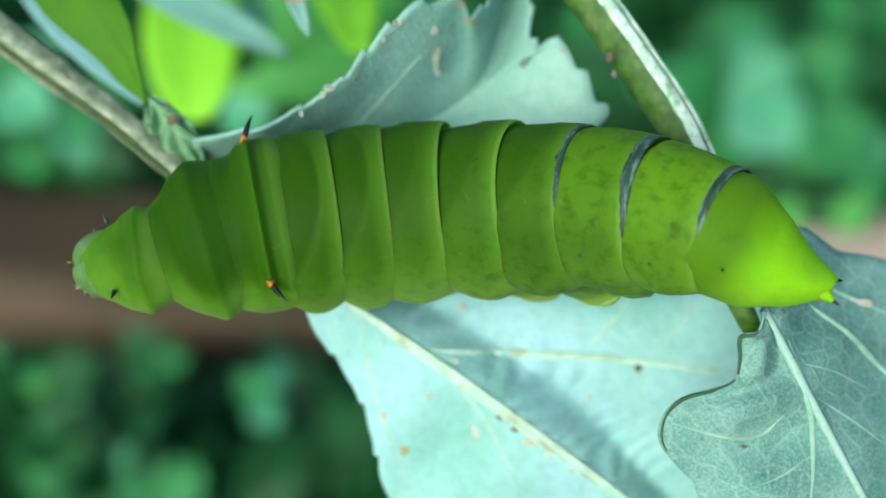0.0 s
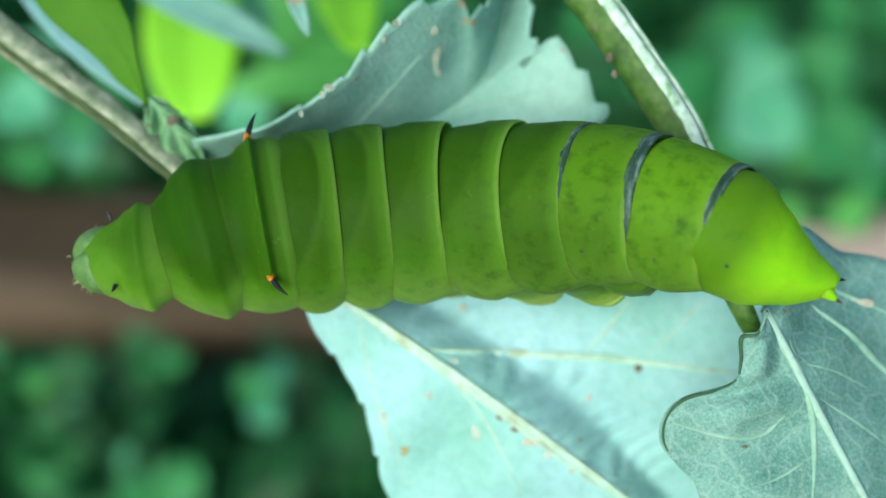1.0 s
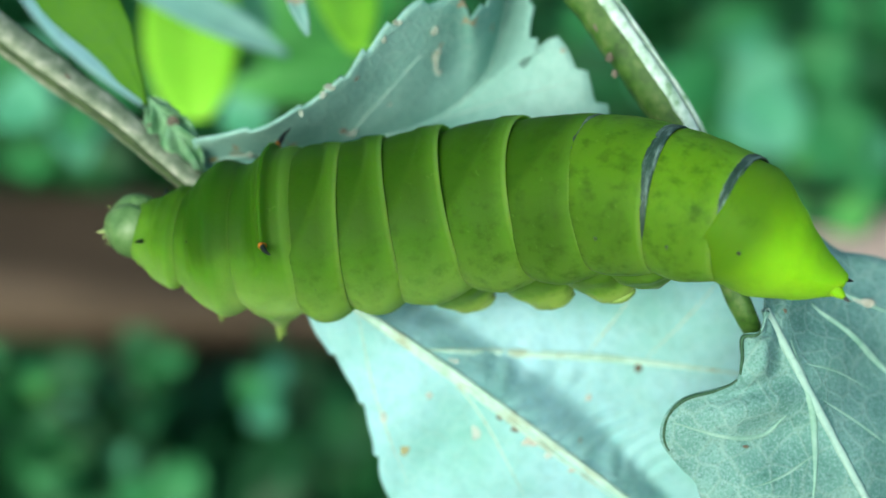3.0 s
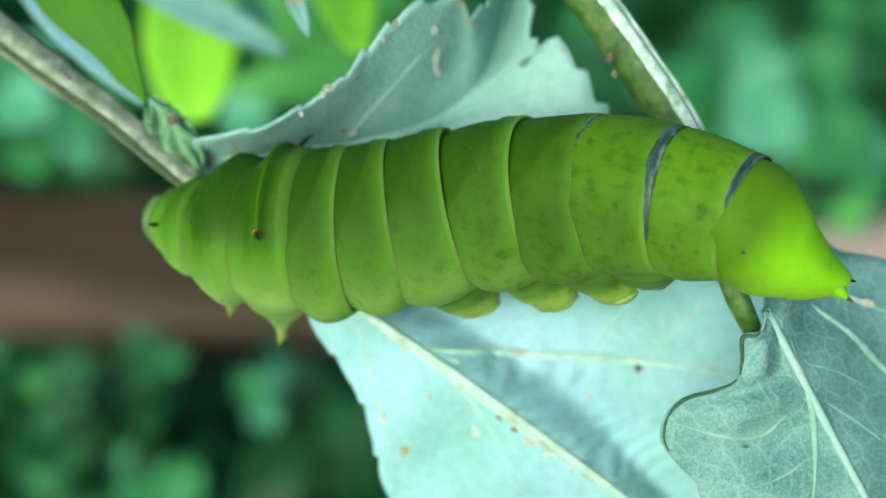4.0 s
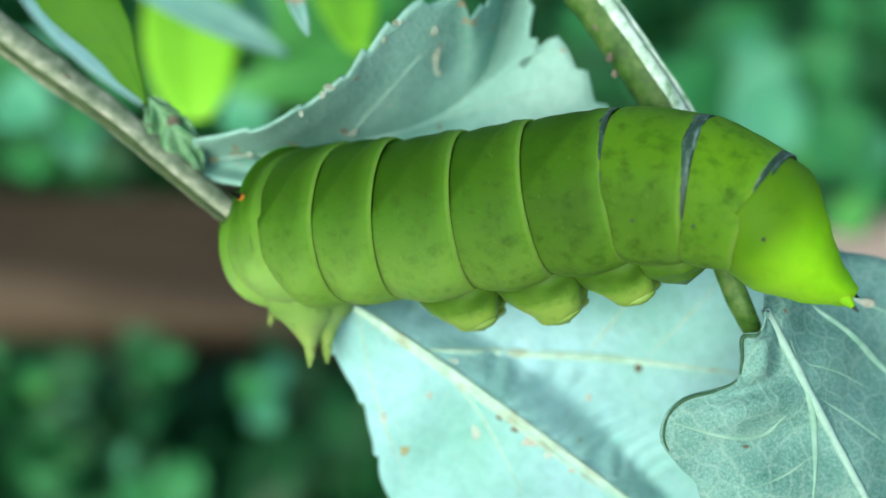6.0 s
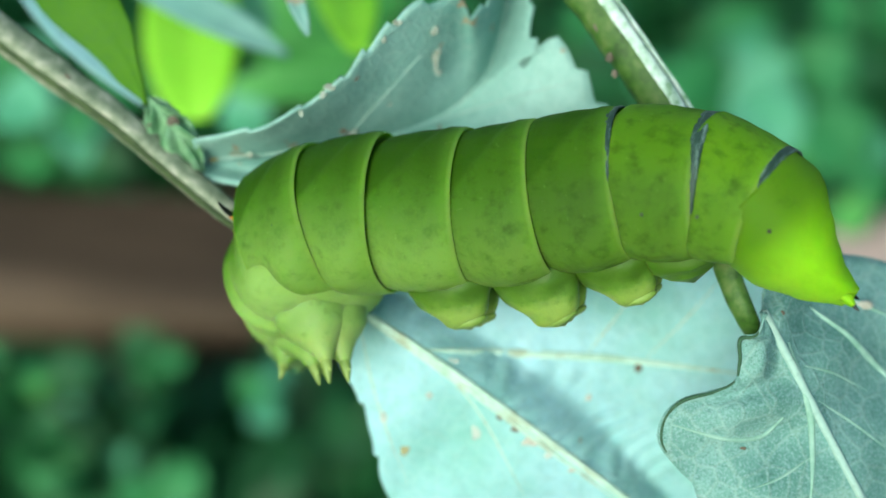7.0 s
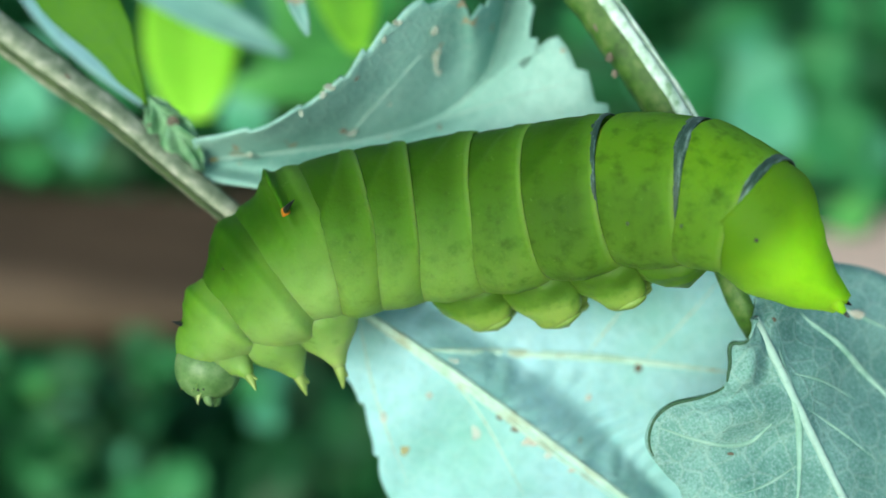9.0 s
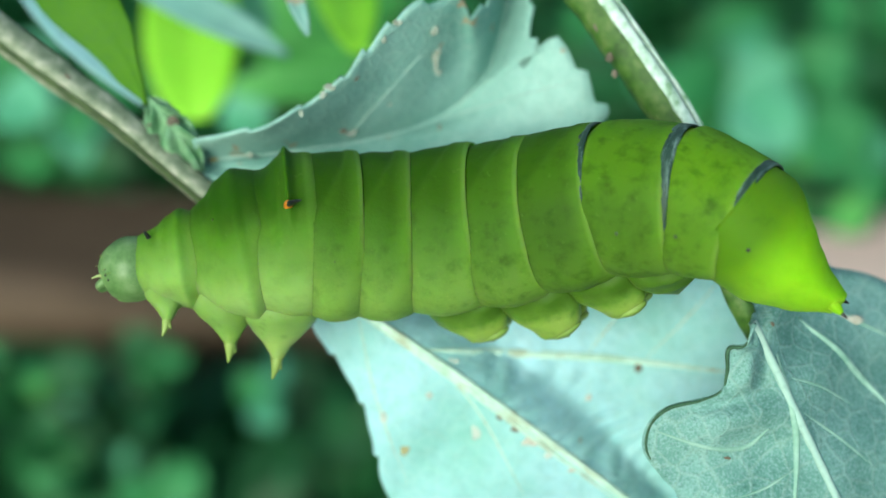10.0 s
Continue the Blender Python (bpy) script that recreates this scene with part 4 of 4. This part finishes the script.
def motions():
    STEPS = [
        (0.0, [(1468, 513), (1282, 412), (1159, 376), (1048, 364), (932, 360), (805, 364), (694, 373), (593, 382), (500, 393), (388, 418), (272, 455), (212, 461), (164, 468)], (-10, -4, 5, 11, 6, 10, 8), (28, 30, 31, 27, 14, 2, -7, -5, -5, 0, 5), 31, 72),
        (1.0, [(1474, 513), (1288, 408), (1163, 372), (1056, 361), (936, 361), (807, 365), (695, 373), (597, 382), (504, 393), (392, 416), (276, 450), (212, 455), (160, 460)], (-12, -6, 3, 9, 6, 8, 6), (26, 28, 31, 26, 15, 2, -6, -5, -5, 0, 5), 30, 68),
        (1.5, [(1476, 514), (1290, 406), (1165, 369), (1060, 359), (938, 361), (808, 366), (695, 372), (598, 381), (506, 393), (397, 414), (291, 442), (227, 444), (179, 451)], (-12, -7, 2, 9, 7, 8, 5), (25, 27, 31, 26, 15, 3, -5, -5, -5, 0, 5), 29, 64),
        (1.8, [(1478, 514), (1295, 402), (1171, 366), (1064, 355), (941, 358), (810, 365), (697, 376), (604, 387), (508, 393), (400, 413), (300, 437), (236, 437), (190, 445)], (-14, -7, 3, 9, 8, 7, 5), (26, 27, 31, 26, 15, 3, -2, -5, -5, 0, 5), 29, 61),
        (2.2, [(1481, 515), (1302, 397), (1179, 361), (1070, 350), (946, 353), (814, 364), (700, 382), (612, 395), (518, 400), (415, 419), (320, 432), (256, 430), (196, 432)], (-15, -8, 4, 9, 11, 7, 5), (27, 26, 31, 27, 15, 3, 1, 2, 5, 5, 5), 28, 54),
        (2.5, [(1483, 516), (1308, 394), (1185, 358), (1074, 346), (950, 350), (818, 364), (702, 386), (618, 402), (525, 404), (422, 421), (332, 430), (266, 423), (197, 412)], (-16, -9, 4, 9, 13, 7, 4), (28, 26, 31, 28, 15, 3, 3, 6, 9, 7, 5), 27, 49),
        (2.7, [(1484, 516), (1309, 393), (1186, 358), (1075, 346), (951, 350), (818, 365), (704, 387), (620, 403), (530, 406), (427, 423), (340, 428), (272, 418), (198, 398)], (-17, -9, 4, 10, 13, 7, 4), (28, 26, 31, 27, 15, 4, 4, 8, 12, 8, 5), 27, 46),
        (3.8, [(1485, 515), (1317, 390), (1194, 359), (1081, 346), (956, 350), (824, 370), (716, 392), (630, 409), (542, 411), (440, 411), (340, 400), (262, 383), (188, 345)], (-21, -9, 5, 10, 13, 7, 4), (26, 26, 32, 27, 16, 8, 10, 13, 16, 12, 5), 27, 36),
        (4.0, [(1486, 516), (1318, 390), (1195, 359), (1082, 346), (958, 350), (825, 371), (718, 394), (632, 410), (545, 410), (450, 410), (372, 401), (320, 394), (296, 374)], (-22, -9, 5, 10, 13, 7, 4), (25, 26, 32, 27, 16, 9, 11, 16, 22, 28, 30), 27, 35),
        (4.3, [(1489, 519), (1324, 388), (1201, 357), (1092, 344), (960, 349), (832, 371), (724, 396), (640, 410), (553, 415), (458, 420), (370, 432), (310, 440), (258, 454)], (-22, -9, 5, 10, 13, 7, 4), (22, 24, 32, 26, 18, 12, 14, 20, 24, 28, 32), 26, 33),
        (4.5, [(1490, 520), (1328, 388), (1205, 356), (1098, 344), (962, 349), (838, 371), (728, 397), (645, 410), (560, 413), (470, 413), (405, 418), (372, 424), (350, 434)], (-22, -8, 5, 10, 12, 7, 4), (20, 23, 32, 26, 19, 13, 16, 32, 40, 55, 60), 25, 30),
        (4.7, [(1491, 523), (1332, 386), (1209, 353), (1100, 342), (964, 349), (838, 373), (728, 397), (646, 409), (560, 412), (468, 416), (400, 430), (360, 440), (334, 452)], (-23, -9, 5, 11, 12, 7, 2), (21, 23, 32, 25, 19, 13, 19, 32, 38, 46, 50), 24, 29),
        (5.0, [(1492, 528), (1336, 384), (1215, 349), (1102, 339), (965, 350), (839, 376), (728, 398), (648, 408), (570, 402), (490, 403), (440, 409), (420, 416), (402, 430)], (-23, -11, 5, 11, 12, 7, 1), (22, 23, 32, 24, 18, 14, 22, 38, 50, 62, 66), 24, 23),
        (5.5, [(1495, 535), (1338, 388), (1222, 346), (1102, 341), (968, 360), (840, 382), (725, 402), (638, 404), (579, 388), (524, 387), (500, 397), (498, 410), (496, 430)], (-25, -7, 7, 13, 11, 4, -1), (20, 22, 28, 24, 19, 18, 25, 45, 62, 75, 75), 22, 17),
        (5.7, [(1496, 538), (1342, 386), (1230, 344), (1106, 339), (969, 359), (842, 382), (721, 400), (633, 403), (565, 395), (515, 402), (500, 420), (498, 438), (498, 462)], (-26, -8, 7, 12, 10, 3, -1), (20, 22, 27, 23, 19, 18, 25, 45, 60, 72, 72), 21, 12),
        (6.8, [(1500, 545), (1364, 375), (1270, 335), (1128, 330), (980, 356), (850, 378), (698, 386), (608, 398), (592, 424), (570, 458), (568, 505), (574, 538), (584, 572)], (-34, -9, 3, 8, 4, -3, 1), (23, 23, 21, 16, 20, 16, 23, 42, 52, 52, 45), 16, -8),
        (7.0, [(1496, 545), (1358, 374), (1258, 335), (1122, 332), (978, 358), (845, 378), (695, 386), (600, 395), (568, 431), (534, 479), (524, 538), (522, 576), (524, 626)], (-33, -8, 3, 9, 4, -2, 4), (23, 22, 23, 19, 20, 15, 20, 34, 41, 41, 35), 16, -13),
        (7.2, [(1492, 545), (1354, 375), (1254, 336), (1116, 336), (974, 361), (846, 379), (701, 391), (606, 398), (545, 438), (498, 500), (480, 572), (470, 615), (464, 680)], (-32, -7, 4, 9, 5, 0, 6), (24, 23, 23, 19, 20, 15, 19, 25, 30, 30, 25), 16, -18),
        (7.5, [(1488, 547), (1349, 378), (1250, 338), (1108, 342), (968, 366), (848, 382), (710, 398), (615, 404), (538, 438), (478, 498), (442, 563), (420, 604), (399, 666)], (-31, -7, 5, 9, 7, 2, 9), (25, 26, 22, 19, 20, 16, 18, 12, 13, 13, 10), 16, -23),
        (7.6, [(1487, 548), (1348, 378), (1249, 339), (1106, 342), (968, 366), (848, 382), (712, 398), (618, 403), (536, 438), (472, 498), (430, 560), (404, 600), (378, 662)], (-31, -6, 5, 9, 7, 2, 9), (25, 26, 22, 20, 20, 15, 16, 8, 8, 8, 5), 16, -24),
        (8.0, [(1485, 550), (1345, 382), (1245, 342), (1102, 345), (970, 366), (850, 382), (720, 398), (628, 402), (542, 438), (468, 495), (410, 550), (372, 588), (332, 645)], (-31, -6, 5, 10, 7, 2, 10), (25, 26, 23, 23, 20, 14, 12, 4, 4, 4, 2), 16, -21),
        (8.4, [(1485, 550), (1344, 382), (1244, 342), (1102, 345), (968, 366), (854, 382), (729, 399), (638, 408), (552, 438), (472, 498), (412, 554), (372, 596), (334, 658)], (-32, -6, 5, 9, 6, 1, 9), (26, 26, 25, 22, 19, 9, 1, 0, 0, 0, 0), 16, -18),
        (8.5, [(1486, 550), (1344, 382), (1244, 342), (1102, 345), (968, 366), (855, 382), (732, 399), (640, 410), (557, 438), (477, 500), (417, 559), (381, 603), (349, 668)], (-32, -6, 5, 9, 6, 1, 9), (26, 26, 26, 22, 19, 8, -1, 0, 0, 0, 0), 16, -16),
        (8.6, [(1488, 549), (1343, 384), (1243, 343), (1102, 345), (969, 366), (858, 382), (733, 399), (644, 411), (562, 438), (482, 502), (422, 564), (390, 610), (364, 678)], (-32, -6, 5, 9, 6, 2, 10), (26, 27, 25, 22, 19, 6, -2, 0, 0, 0, 0), 16, -15),
        (8.8, [(1490, 548), (1342, 386), (1242, 344), (1101, 344), (972, 365), (862, 382), (737, 400), (650, 412), (582, 438), (524, 510), (486, 590), (457, 648), (438, 722)], (-32, -6, 4, 9, 6, 4, 12), (26, 27, 25, 22, 19, 4, -4, 0, 0, 0, 0), 16, -15),
        (8.9, [(1486, 549), (1341, 386), (1241, 344), (1100, 344), (974, 365), (865, 382), (738, 401), (654, 413), (580, 432), (505, 497), (442, 566), (402, 626), (378, 712)], (-32, -6, 4, 10, 6, 5, 13), (26, 28, 25, 23, 19, 2, -5, -1, -1, 0, 0), 16, -4),
        (9.0, [(1481, 550), (1340, 388), (1240, 345), (1100, 344), (975, 365), (868, 382), (740, 401), (658, 414), (578, 429), (494, 490), (416, 556), (373, 619), (348, 708)], (-32, -6, 4, 10, 7, 5, 13), (26, 28, 24, 23, 19, 1, -6, -3, -3, 0, 0), 17, 4),
        (9.1, [(1480, 550), (1339, 388), (1238, 346), (1099, 344), (974, 366), (866, 383), (739, 402), (656, 412), (577, 428), (492, 488), (412, 554), (365, 614), (336, 702)], (-31, -6, 4, 10, 7, 5, 12), (26, 28, 25, 23, 18, 1, -6, -3, -3, 0, 0), 17, 6),
        (9.4, [(1480, 552), (1336, 390), (1232, 349), (1096, 346), (973, 369), (864, 385), (737, 403), (650, 409), (566, 425), (468, 455), (371, 506), (312, 540), (252, 590)], (-31, -6, 6, 11, 6, 4, 8), (25, 28, 27, 23, 17, 2, -6, -4, -3, 0, 0), 18, 3),
        (9.5, [(1479, 552), (1335, 390), (1230, 350), (1095, 346), (972, 370), (862, 386), (736, 404), (648, 408), (570, 421), (474, 445), (380, 484), (310, 505), (234, 538)], (-31, -6, 6, 11, 6, 3, 6), (25, 28, 28, 24, 17, 2, -6, -4, -3, 0, 0), 18, 5),
        (9.6, [(1480, 552), (1333, 392), (1228, 351), (1094, 349), (972, 373), (862, 389), (735, 407), (645, 410), (560, 422), (462, 438), (358, 465), (282, 480), (210, 502)], (-31, -6, 6, 11, 7, 3, 5), (24, 27, 28, 24, 17, 2, -6, -4, -3, 0, 0), 19, 12),
        (10.0, [(1480, 551), (1325, 399), (1218, 357), (1088, 358), (970, 385), (860, 402), (730, 421), (636, 422), (555, 422), (458, 435), (348, 460), (265, 470), (172, 476)], (-31, -5, 7, 12, 7, 2, 1), (23, 25, 27, 24, 17, 1, -7, -4, -3, 0, 0), 20, 13),
    ]
    poses = [(t, body_pose(j, s, y, a, b)) for t, j, s, y, a, b in STEPS]
    for k, ring in enumerate(rings):
        walk(ring, [(t, p[k]) for t, p in poses])
    # the downy leaf sinks a little as the hind end shifts on it
    rest = near_leaf.matrix_basis.copy()
    walk(near_leaf, [(t, Matrix.Translation((x * MM, 0, z * MM)) @ rest @ pose(0, 0, 0, 0, a, 0)) for t, x, z, a in
                     ((0.0, 0, 0, 0), (2.5, 0.12, 0, 0), (5.7, 0.12, 0, 0), (7.0, 0, -0.1, 0.2), (8.0, -0.3, -0.35, 1.0), (9.0, -0.5, -0.45, 1.8), (10.0, -0.6, -0.7, 2.4))])


motions()
